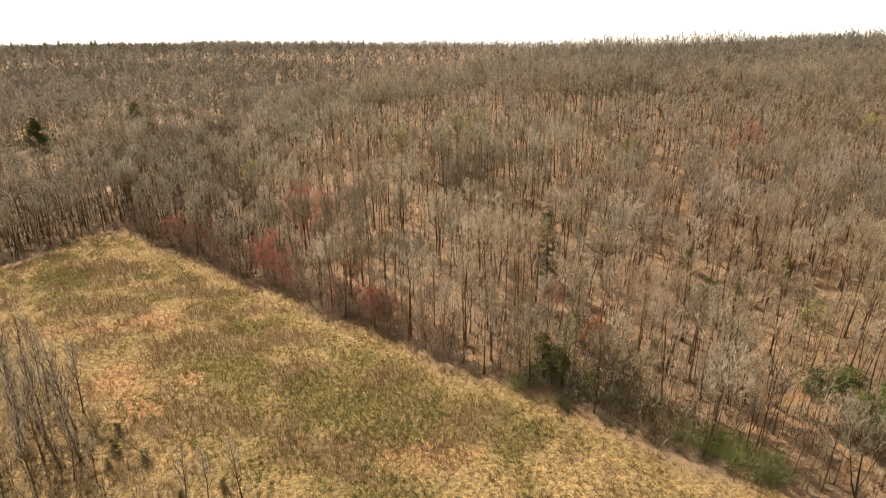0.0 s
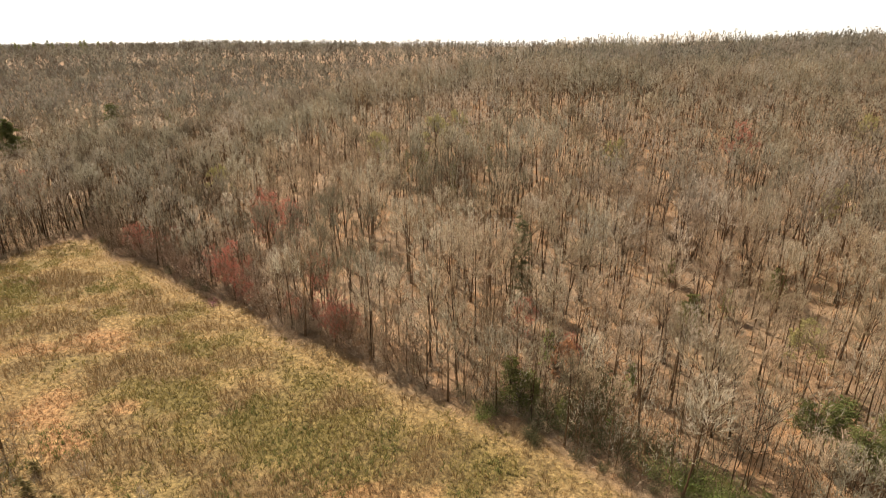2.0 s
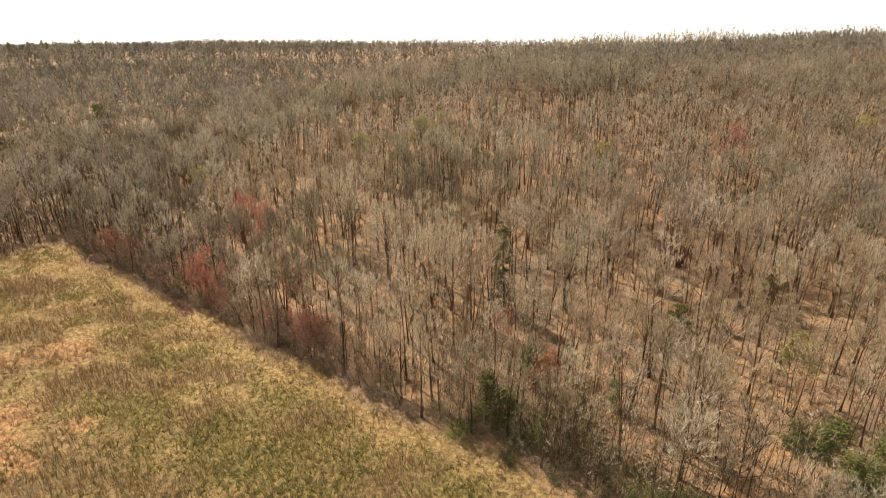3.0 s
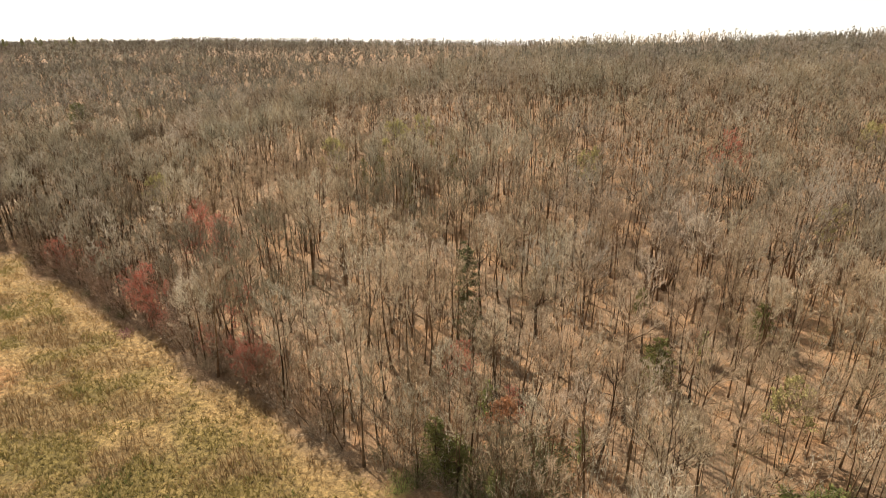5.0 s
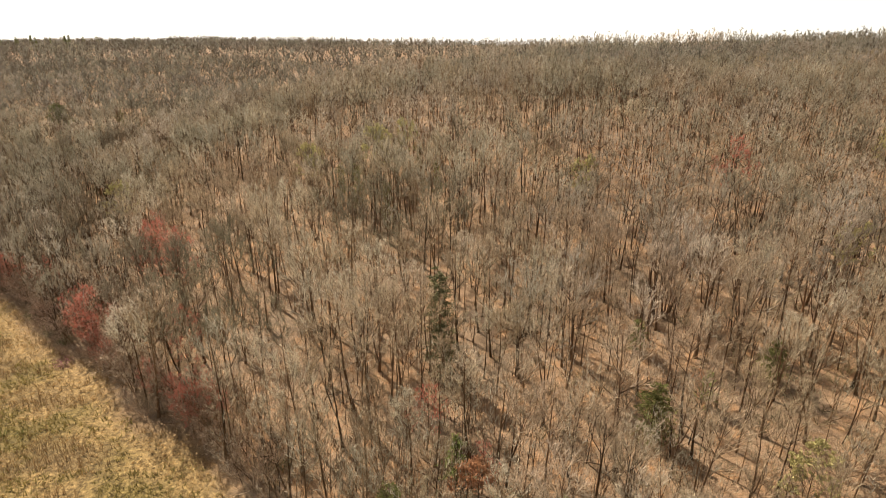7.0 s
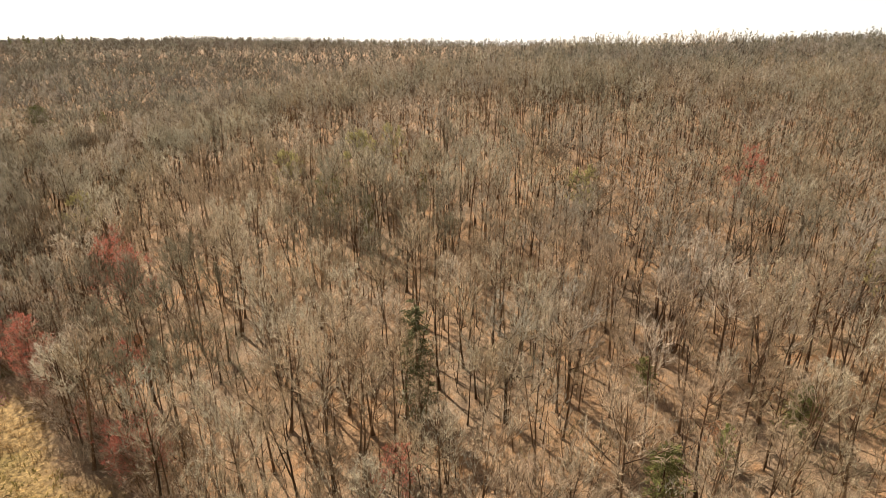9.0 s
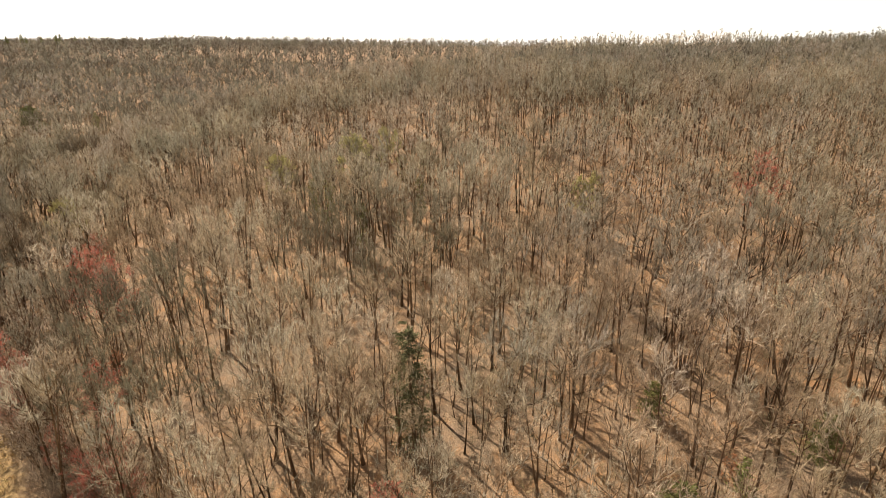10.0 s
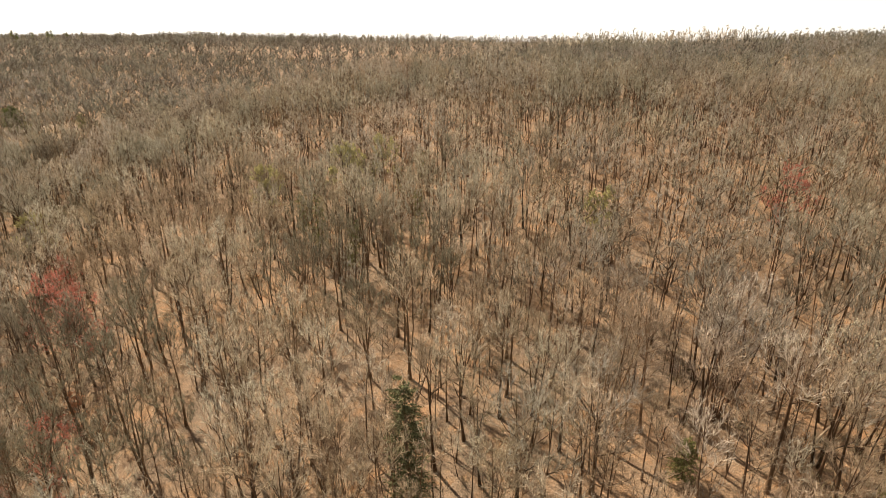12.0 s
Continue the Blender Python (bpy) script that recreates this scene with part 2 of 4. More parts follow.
def waves(x, y, s, k):
    """A patchy pattern between about -1 and 1, with patches about s metres wide."""
    x, y = np.asarray(x, float), np.asarray(y, float)
    out, amp = 0, 1.0
    for o in range(4):
        out = out + amp * lattice(x / s + 17.3 * o, y / s - 9.1 * o, k * 7 + o)
        s, amp = s * 0.45, amp * 0.6
    return out / 1.1


# patches of the field at their own places: (x, y, half length along x, half length along y)
OLIVE_SPOTS = [(-40, 93, 7, 5), (-27, 88, 7, 5), (-44, 109, 4, 3), (-18, 80, 9, 5), (-8, 78, 12, 6), (12, 75.5, 13, 5), (-100, 140, 10, 6)]
RUST_SPOTS = [(-76, 108, 8, 3), (-66, 111.5, 6, 5), (-84, 106, 5, 2.5), (-47.7, 89, 4, 2.5), (-2.5, 69.3, 6, 3), (-52, 80, 6, 4), (-62, 90, 5, 8)]
BROWN_SPOTS = [(-92, 144, 9, 6), (-78, 118, 9, 4), (-54, 102, 8, 5), (-43, 119, 9, 5), (-42, 77, 7, 5), (-21.5, 70.6, 8, 4), (-11.5, 91, 9, 4), (-60, 128, 8, 5), (-30, 104, 7, 4)]


def spots(x, y, places):
    out = 0
    for cx, cy, a, b in places:
        out = np.maximum(out, np.exp(-((x - cx) / a) ** 2 - ((y - cy) / b) ** 2))
    return out


def cover(x, y):
    """Weights of olive weeds, rusty bracken and brown stalks in the field."""
    d = inwood(x, y)
    strip = soft(d + 5.5 + 3 * waves(x, y, 9, 5), 1.5)
    ragged = 0.55 * waves(x, y, 6, 31)
    olive_at, rust_at, brown_at = (spots(x, y, p) for p in (OLIVE_SPOTS, RUST_SPOTS, BROWN_SPOTS))
    olive = soft(0.5 * waves(x, y, 16, 1) + ragged + 1.3 * olive_at - 0.8 * rust_at - 0.07, 0.16) * (1 - 0.8 * strip) * np.maximum(soft(scrub_side(x, y) - 9, 4), soft(x + 18, 4))
    rust = soft(0.25 * waves(x, y, 14, 2) + 0.5 * waves(x, y, 5, 33) + 1.5 * rust_at - 0.85, 0.12) * (1 - strip)
    brown = soft(0.45 * waves(x, y, 13, 4) + 0.55 * waves(x, y, 5, 32) + 1.3 * brown_at - 0.37, 0.15) * (1 - 0.8 * strip) * 0.9
    brown = np.maximum(brown, 0.25 * soft(-scrub_side(x, y), 3))
    brown = np.maximum(brown, 0.8 * soft(d + 0.6, 0.5))
    return olive, rust, brown


def along(x, y, p, q):
    """Distance from the line between p and q."""
    px, py, dx, dy = p[0], p[1], q[0] - p[0], q[1] - p[1]
    t = np.clip(((x - px) * dx + (y - py) * dy) / (dx * dx + dy * dy), 0, 1)
    return np.hypot(x - px - t * dx, y - py - t * dy)


LANES = [((-189, 357), (-160, 354)), ((-142, 217), (-138, 223)), ((-193, 302), (-187, 299))]


def bare_earth(x, y):
    out = 0
    for p, q in LANES:
        out = np.maximum(out, 0.8 * soft(2.2 - along(x, y, p, q), 0.8))
    return out


def dice(x, y):
    """A number from 0 to 1 that differs from spot to spot."""
    v = np.sin(x * 12.9898 + y * 78.233) * 43758.5453
    return v - np.floor(v)


def clearing(x, y):
    """The thinned-out yard in the wood on the left: 1 inside."""
    return soft(1 - np.hypot((x + 190) / 42, (y - 308) / 58), 0.12)


def mesh_of(name, verts, faces, mats, slots=None, smooth=False):
    """A mesh from arrays of points and triangles."""
    me = bpy.data.meshes.new(name)
    verts, faces = np.asarray(verts, np.float32), np.asarray(faces, np.int32)
    me.vertices.add(len(verts))
    me.vertices.foreach_set("co", verts.ravel())
    k = faces.shape[1]
    me.loops.add(faces.size)
    me.loops.foreach_set("vertex_index", faces.ravel())
    me.polygons.add(len(faces))
    me.polygons.foreach_set("loop_start", np.arange(0, faces.size, k, dtype=np.int32))
    me.polygons.foreach_set("loop_total", np.full(len(faces), k, np.int32))
    for m in mats:
        me.materials.append(m)
    if slots is not None:
        me.polygons.foreach_set("material_index", np.asarray(slots, np.int32))
    me.update(calc_edges=True)
    if smooth:
        me.shade_smooth()
    return me


def build_ground():
    def axis(lo, hi, fine_lo, fine_hi, a, mid_lo, mid_hi, b):
        v = list(np.arange(fine_lo, fine_hi, a))
        v += list(np.arange(fine_hi, mid_hi, b)) + list(np.arange(mid_lo, fine_lo - 0.01, b))
        for end, s in ((hi, 1), (lo, -1)):
            p, step = (mid_hi if s > 0 else mid_lo - b), b
            while (end - p) * s > 0:
                v.append(p)
                step *= 1.18
                p += s * step
            v.append(end)
        return np.unique(np.round(v, 3))
    xs = axis(-4500, 4500, -140, 60, 2.0, -320, 260, 6.0)
    ys = axis(-4000, 4800, 36, 190, 2.0, 10, 420, 6.0)
    X, Y = np.meshgrid(xs, ys)
    Z = height(X, Y)
    v = np.stack([X.ravel(), Y.ravel(), Z.ravel()], 1)
    nx, ny = len(xs), len(ys)
    i = (np.arange(ny - 1)[:, None] * nx + np.arange(nx - 1)[None]).ravel()
    me = mesh_of("ground", v, np.stack([i, i + 1, i + nx + 1, i + nx], 1), [GROUND], smooth=True)
    fw = np.maximum(field_weight(X, Y), 0.5 * clearing(X, Y)).ravel()
    a = me.attributes.new("field", "FLOAT", "POINT")
    a.data.foreach_set("value", fw.astype(np.float32))
    o, r, b = cover(X, Y)
    o = np.maximum(o, clearing(X, Y))
    a = me.attributes.new("cover", "FLOAT_COLOR", "POINT")
    a.data.foreach_set("color", np.stack([o, r, b, np.ones_like(o)], -1).astype(np.float32).ravel())
    a = me.attributes.new("bare", "FLOAT", "POINT")
    a.data.foreach_set("value", bare_earth(X, Y).astype(np.float32).ravel())
    return tagged(new("ground", me), "straw-coloured weedy field running into brown leaf-covered woodland slope", "ground", kind="structure")


build_ground()


# ---- how a bare tree grows ----
class Mesh:
    """Collects points and triangles."""

    def __init__(self):
        self.v, self.f, self.s = [], [], []  # points, triangles, and 1 where a triangle is fine wood

    def tube(self, pts, radii, sides):
        base = len(self.v)
        n = len(pts)
        for i, (p, r) in enumerate(zip(pts, radii)):
            axis = (pts[min(i + 1, n - 1)] - pts[max(i - 1, 0)]).normalized()
            u = axis.orthogonal().normalized()
            w = axis.cross(u)
            for k in range(sides):
                a = 6.2832 * k / sides
                self.v.append(p + (u * math.cos(a) + w * math.sin(a)) * r)
        for i in range(n - 1):
            for k in range(sides):
                a, b = base + i * sides + k, base + i * sides + (k + 1) % sides
                self.f += [(a, b, b + sides), (a, b + sides, a + sides)]
                self.s += [0, 0]

    def sliver(self, p, q, w, rnd, fine=1):
        axis = q - p
        side = axis.cross(Vector((rnd.uniform(-1, 1), rnd.uniform(-1, 1), rnd.uniform(-1, 1)))).normalized() * w * 0.5
        i = len(self.v)
        self.v += [p - side, p + side, q]
        self.f.append((i, i + 1, i + 2))
        self.s.append(fine)

    def leaf(self, p, s, rnd):
        i = len(self.v)
        for _ in range(3):
            self.v.append(p + Vector((rnd.uniform(-1, 1), rnd.uniform(-1, 1), rnd.uniform(-1, 1))) * s)
        self.f.append((i, i + 1, i + 2))
        self.s.append(1)

    def arrays(self):
        return np.array([tuple(v) for v in self.v], np.float32).reshape(-1, 3), np.array(self.f, np.int32).reshape(-1, 3)


def direction(az, up):
    return Vector((math.cos(az) * math.cos(up), math.sin(az) * math.cos(up), math.sin(up)))


def grow(seed, h, r, crown0=0.45, spread=0.2, limbs=9, subs=7, twigs=12, width=0.045, sides=6, fork=False, detail=2, tips=None, wild=0.2, tip_n=3, tip_s=0.1, bushy=0.6):
    """A bare broadleaf tree with a rounded crown of rising limbs: returns trunk, crown (and buds where tips is given) as Mesh.
    detail 2 has round limbs, 1 and 0 only slivers."""
    rnd = random.Random(seed)
    trunk, crown, buds = Mesh(), Mesh(), Mesh()
    lean = Vector((rnd.uniform(-0.05, 0.05), rnd.uniform(-0.05, 0.05), 0))
    steps = 9 if detail == 2 else (5 if detail == 1 else 3)

    def any_way(up=0.0):
        return Vector((rnd.uniform(-1, 1), rnd.uniform(-1, 1), rnd.uniform(-1, 1) + up))

    def stem(base, top_h, r0, drift):
        pts, rad = [], []
        bow = Vector((rnd.uniform(-1, 1), rnd.uniform(-1, 1), 0)) * 0.025 * h
        for i in range(steps + 1):
            t = i / steps
            kink = Vector((rnd.uniform(-1, 1), rnd.uniform(-1, 1), 0)) * 0.006 * h * t
            pts.append(base + Vector((0, 0, (top_h - base.z) * t)) + lean * h * t + drift * t ** 0.7 + bow * math.sin(3.14 * t) + kink)
            flare = 1.5 if i == 0 and base.z < 0.1 else 1
            rad.append(max(r0 * (1 - 0.9 * t ** 0.8) * flare, 0.02))
        trunk.tube(pts, rad, sides if detail else 3)
        return pts, rad

    def reach(q):
        """The crown's half width at the part q of its height."""
        return spread * h * (0.4 + 0.6 * math.sin(3.1416 * min(max(q, 0), 1) ** 0.85)) * math.sqrt(max(1 - 0.5 * q ** 3, 0.05))

    stems = [stem(Vector((0, 0, -0.3)), h * 0.93, r, Vector((0, 0, 0)))]
    if fork:
        for _ in range(1 if rnd.random() < 0.6 else 2):
            at = stems[0][0][int(steps * rnd.uniform(0.2, 0.5))]
            stems.append(stem(at.copy(), h * rnd.uniform(0.82, 0.94), r * 0.62, direction(rnd.uniform(0, 6.28), 0) * h * rnd.uniform(0.08, 0.16)))
    for pts, rad in stems:
        foot = pts[0].z / h
        low = max(crown0, foot + 0.12)
        turn = rnd.uniform(0, 6.28)
        wide, tall = spread * h * 1.12, (1.03 - low) * h * 0.56
        heart = pts[-1].copy()
        heart.z = h * 1.02 - tall

        def inside(p):
            """Keeps a point within the rounded crown."""
            o = p - heart
            far = math.sqrt((o.x * o.x + o.y * o.y) / wide ** 2 + (o.z / tall) ** 2)
            if far > 0.95 and o.z > -0.3 * tall:
                return heart + o * (rnd.uniform(0.82, 1.04) / far)
            return p
        for i in range(limbs):
            f = (i + rnd.random() * 0.8) / limbs
            t = low * 0.92 + (0.9 - low) * 0.8 * f
            s = min(max((t * h - pts[0].z) / (pts[-1].z - pts[0].z), 0), 0.999) * steps
            k = int(s)
            p = pts[k].lerp(pts[k + 1], s - k)
            q = min(0.18 + 0.82 * f ** 0.8 + rnd.uniform(-0.12, 0.12), 1.0)
            az = turn + i * 2.4 + rnd.uniform(-0.5, 0.5)
            end = p + direction(az, 0) * reach(q) * rnd.uniform(0.65, 1.1)
            end.z = max(h * (low + (1 - low) * q), p.z + 0.08 * h)
            end = inside(end)
            knee = p.lerp(end, 0.5) + direction(az, 0) * 0.16 * (end - p).length + any_way() * wild * 0.35 * (end - p).length
            seg = 4 if detail == 2 else 2
            lp = []
            for j in range(seg + 1):
                u = j / seg
                c = p * (1 - u) ** 2 + knee * 2 * u * (1 - u) + end * u ** 2
                lp.append(c + (any_way() * wild * 0.3 if 0 < j < seg else Vector((0, 0, 0))))
            ln = (end - p).length
            lr = max(min(rad[k] * 0.55, 0.15), 0.035)
            if detail == 2:
                crown.tube(lp, [lr * (1 - 0.8 * j / seg) for j in range(seg + 1)], 3)
            else:
                crown.sliver(p, lp[1], max(lr * 1.6, width * 1.4), rnd, 0)
                crown.sliver(lp[1].lerp(p, 0.15), lp[2], max(lr * 1.1, width * 1.2), rnd, 0)
            for j in range(subs):
                u = 0.22 + 0.78 * (j + rnd.random()) / subs
                s2 = u * seg
                k2 = min(int(s2), seg - 1)
                b = lp[k2].lerp(lp[k2 + 1], s2 - k2)
                along_limb = (lp[k2 + 1] - lp[k2]).normalized()
                d2 = (along_limb + any_way(0.35) * bushy * 1.2).normalized()
                l2 = max(ln * rnd.uniform(0.25, 0.5), 0.05 * h)
                e = inside(b + d2 * l2)
                if detail == 2:
                    bend = b.lerp(e, 0.5) + any_way(0.2) * 0.1 * l2
                    crown.sliver(b, bend, max(lr * 0.5, width * 1.6), rnd, 1 if j % 2 else 0)
                    crown.sliver(bend.lerp(b, 0.2), e, width * 1.4, rnd, 1 if j % 2 else 0)
                else:
                    crown.sliver(b, e, max(lr * 0.5, width * 1.25), rnd, 1 if j % 2 else 0)
                for k3 in range(twigs):
                    c = b.lerp(e, rnd.uniform(0.1, 1))
                    d3 = (d2 + any_way(0.45) * (bushy + 0.25)).normalized()
                    e3 = inside(c + d3 * l2 * rnd.uniform(0.35, 0.85))
                    crown.sliver(c, e3, width * rnd.uniform(0.6, 1.2), rnd)
                    if tips:
                        for _ in range(tip_n):
                            buds.leaf(c.lerp(e3, rnd.uniform(0.3, 1.1)), tip_s * rnd.uniform(0.6, 1.3), rnd)
    return trunk, crown, buds


def part(name, mesh, mat, parent, label=""):
    v, f = mesh.arrays()
    mats, slots = ([BARK, mat], mesh.s) if name == "crown" else ([mat], None)
    ob = new(name, mesh_of(name, v, f, mats, slots, smooth=name == "trunk"))
    ob.parent = parent
    return tagged(ob, label)


def tree_thing(name, label, category, seed, group="", twig=None, bark=None, tips=None, tip_name="blossom", tip_label="", **kw):
    base = tagged(new(name), label, category, group)
    trunk, crown, buds = grow(seed, tips=tips, **kw)
    part("trunk", trunk, bark or BARK, base)
    part("crown", crown, twig or TWIG, base)
    if tips:
        part(tip_name, buds, tips, base, tip_label)
    return base


def stand(x, y, turn=0.0, scale=1.0, tilt=0.0, tilt_dir=0.0, squash=1.0, sink=0.0):
    m = Matrix.Translation((x, y, float(height(x, y)) - sink))
    m = m @ Matrix.Rotation(tilt_dir, 4, "Z") @ Matrix.Rotation(tilt, 4, "X") @ Matrix.Rotation(turn - tilt_dir, 4, "Z")
    return m @ Matrix.Diagonal((scale * squash, scale * squash, scale, 1))


def scatter(spacing, lo, hi, seed, keep):
    """Points on a jittered grid for which keep(x, y) holds."""
    rng = np.random.default_rng(seed)
    gx, gy = np.meshgrid(np.arange(lo[0], hi[0], spacing), np.arange(lo[1], hi[1], spacing))
    p = np.stack([gx.ravel(), gy.ravel()], 1) + rng.uniform(-0.48, 0.48, (gx.size, 2)) * spacing
    return p[keep(p[:, 0], p[:, 1])], rng


def joined(name, templates, pts, rng, scales, mats, label, category, tilt=0.05, width=1.0):
    """Many plants as one mesh. templates: lists of (points, triangles, slot)."""
    vs, fs, ss, tones, base = [], [], [], [], 0
    own = 0.65 * np.random.default_rng(len(pts)).uniform(-1, 1, len(pts)) + 0.5 * np.clip(waves(pts[:, 0], pts[:, 1], 34, 51), -1, 1)
    own -= 0.4 * soft(-45 - pts[:, 0] - 0.1 * (pts[:, 1] - 150), 22)  # a stand of darker trees towards the yard
    own = np.clip(own, -1, 1)
    which = rng.integers(0, len(templates), len(pts))
    turn = rng.uniform(0, 6.283, len(pts))
    z = height(pts[:, 0], pts[:, 1])
    tx, ty = rng.normal(0, tilt, len(pts)), rng.normal(0, tilt, len(pts))
    for k, (v, f, s) in enumerate(templates):
        idx = np.nonzero(which == k)[0]
        if not len(idx):
            continue
        c, n = np.cos(turn[idx])[:, None], np.sin(turn[idx])[:, None]
        sc = scales[idx][:, None]
        x = (v[None, :, 0] * c - v[None, :, 1] * n) * sc * width + v[None, :, 2] * tx[idx][:, None]
        y = (v[None, :, 0] * n + v[None, :, 1] * c) * sc * width + v[None, :, 2] * ty[idx][:, None]
        w = v[None, :, 2] * sc
        V = np.stack([x + pts[idx, 0][:, None], y + pts[idx, 1][:, None], w + z[idx][:, None]], -1)
        F = f[None] + (np.arange(len(idx)) * len(v))[:, None, None] + base
        vs.append(V.reshape(-1, 3))
        fs.append(F.reshape(-1, 3))
        ss.append(np.tile(s, len(idx)))
        tones.append(np.repeat(own[idx], len(v)))
        base += len(v) * len(idx)
    me = mesh_of(name, np.concatenate(vs), np.concatenate(fs), mats, np.concatenate(ss))
    me.attributes.new("tone", "FLOAT", "POINT").data.foreach_set("value", np.concatenate(tones).astype(np.float32))
    return tagged(new(name, me), label, category, kind="stuff")


def template(meshes):
    """Joins several Mesh into arrays; the n-th gets material slot n (None: left out)."""
    vs, fs, ss, base = [], [], [], 0
    for slot, m in enumerate(meshes):
        if m is None or not m.f:
            continue
        v, f = m.arrays()
        vs.append(v)
        fs.append(f + base)
        ss.append(np.array(m.s) if slot else np.full(len(f), slot))
        base += len(v)
    return np.concatenate(vs), np.concatenate(fs), np.concatenate(ss)


def in_view(x, y, grow_by=0.0):
    """The fan of land before the flight, a little wider than it sees."""
    return (y > 20) & (np.abs(x) < 0.82 * y + 20 + grow_by)


def left_wood(x, y):
    """The wood that closes the field on its far left side."""
    return (x + 110 + (179 - y) * 0.37 < -1) & (y > 118)


def wooded(x, y):
    open_yard = clearing(x, y) * 0.3 > dice(x, y)
    open_yard |= (along(x, y, (-194, 356), (-172, 316)) < 6) | (along(x, y, (-213, 294), (-188, 258)) < 10)
    return ((inwood(x, y) > 1.5) | left_wood(x, y)) & ~open_yard & (bare_earth(x, y) < 0.3)


# ---- the wood: the trees by the flight, one by one ----
KINDS = []
for i, (h, r, kw) in enumerate([
        (20, 0.23, {}), (22, 0.26, dict(crown0=0.6)), (18, 0.18, dict(spread=0.17)), (21, 0.26, dict(fork=True, limbs=6)),
        (19, 0.21, dict(crown0=0.5, spread=0.2)), (17, 0.15, dict(spread=0.15, crown0=0.6)), (22, 0.29, dict(spread=0.23, wild=0.35, limbs=11)),
        (16, 0.13, dict(spread=0.15, crown0=0.62)), (20, 0.25, dict(fork=True, limbs=6, crown0=0.58)), (19, 0.19, dict(crown0=0.6, spread=0.18)),
        (20, 0.26, dict(fork=True, limbs=6, crown0=0.42, spread=0.22, wild=0.4)), (18, 0.17, dict(fork=True, limbs=5, crown0=0.55))]):
    kw = dict(dict(limbs=10, subs=7, twigs=15, width=0.045, bushy=0.66, spread=0.175, crown0=0.55), **kw)
    KINDS.append(lambda dark, h=h, r=r, kw=kw, i=i: tree_thing(
        "bare_tree", "tall leafless broadleaf tree with dark grey-green twigs" if dark else "tall leafless broadleaf tree with grey-brown bark on leaf litter", "tree",
        100 + i, "bare trees of the wood", twig=DARK_TWIG if dark else TREE_TWIG, h=h, r=r, **kw))
DARK_STAND = [(14, 152, 17, 14), (0, 166, 10, 10), (-32, 142, 24, 16), (-12, 122, 12, 9)]  # where the wood's twigs are darker
TAKEN = [(24, 117.8), (53.6, 103.4), (61.6, 74.2), (66, 78), (27, 91.5), (18.2, 88.8), (21.5, 87), (76, 114.5), (58, 121), (66, 87), (52.6, 66.7), (54.6, 65.6), (56.8, 65), (67, 70), (60, 72.5), (58.3, 74.5), (61.5, 68.5), (63.6, 66.6), (66.3, 88.5), (76, 125.5), (63, 80)]
NEAR = lambda x, y: (inwood(x, y) > 2 + 2.5 * soft(x, 4)) & (inwood(x, y) < 66) & (x > -52) & (x < 96)
# trunks that stand clear, at their own places
KNOWN = [(43.9, 118.6), (47.1, 118.6), (43.9, 113.9), (36.6, 116.6), (32.4, 122.3), (59.9, 114.2), (66.6, 120.4), (13.5, 107.6),
         (17, 109.8), (4.6, 111.2), (-7.1, 121.1), (-13.7, 121.8), (-35, 139.8), (-45.4, 143.2), (81.1, 126.4), (66.9, 137.8),
         (51.1, 117.1), (-16.9, 123.8), (-28.1, 130.9), (17.3, 117), (20.9, 113.4), (30.6, 129.3), (40.8, 123.1), (52, 140.6),
         (22, 119.5), (50.4, 78.2), (47.8, 78.6), (67.2, 77.8), (71, 78.7), (65, 85), (43.9, 80.2), (4.6, 100.8), (-14.8, 130.1)]
OAKS = [(45.6, 120.2, 21, 4.0), (36.4, 117.4, 20, 1.0), (65.2, 131.8, 20, 0.4), (75.9, 127.4, 15, 2.2)]
loose, rng = scatter(5.4, (-60, 30), (100, 200), 3, NEAR)
near_pts = [tuple(p) for p in KNOWN]
for p in loose:
    if all(math.hypot(p[0] - q[0], p[1] - q[1]) > 3.4 for q in near_pts + [o[:2] for o in OAKS] + TAKEN):
        near_pts.append((float(p[0]), float(p[1])))
made = {}
for (x, y) in near_pts:
    k = int(rng.integers(0, len(KINDS)))
    m = stand(x, y, rng.uniform(0, 6.28), rng.uniform(0.7, 1.08), abs(rng.normal(0, 0.05)), rng.uniform(0, 6.28))
    dark = bool(spots(x, y, DARK_STAND) > 0.25 + 0.4 * dice(x, y))
    if (k, dark) not in made:
        made[k, dark] = KINDS[k](dark)
        made[k, dark].matrix_world = m
    else:
        copy_thing(made[k, dark], m).scale = m.to_scale()
for i, (x, y, h, a) in enumerate(OAKS[:2]):
    oak = tree_thing("spreading_oak", "big leafless oak with wide crooked limbs over leaf litter", "tree", 150 + i, "spreading oaks",
                     h=h, r=0.29, crown0=0.26, spread=0.3, limbs=8, subs=9, twigs=14, width=0.045, fork=True, wild=0.55)
    oak.matrix_world = stand(x, y, a, 1.0, 0.04, -0.9)


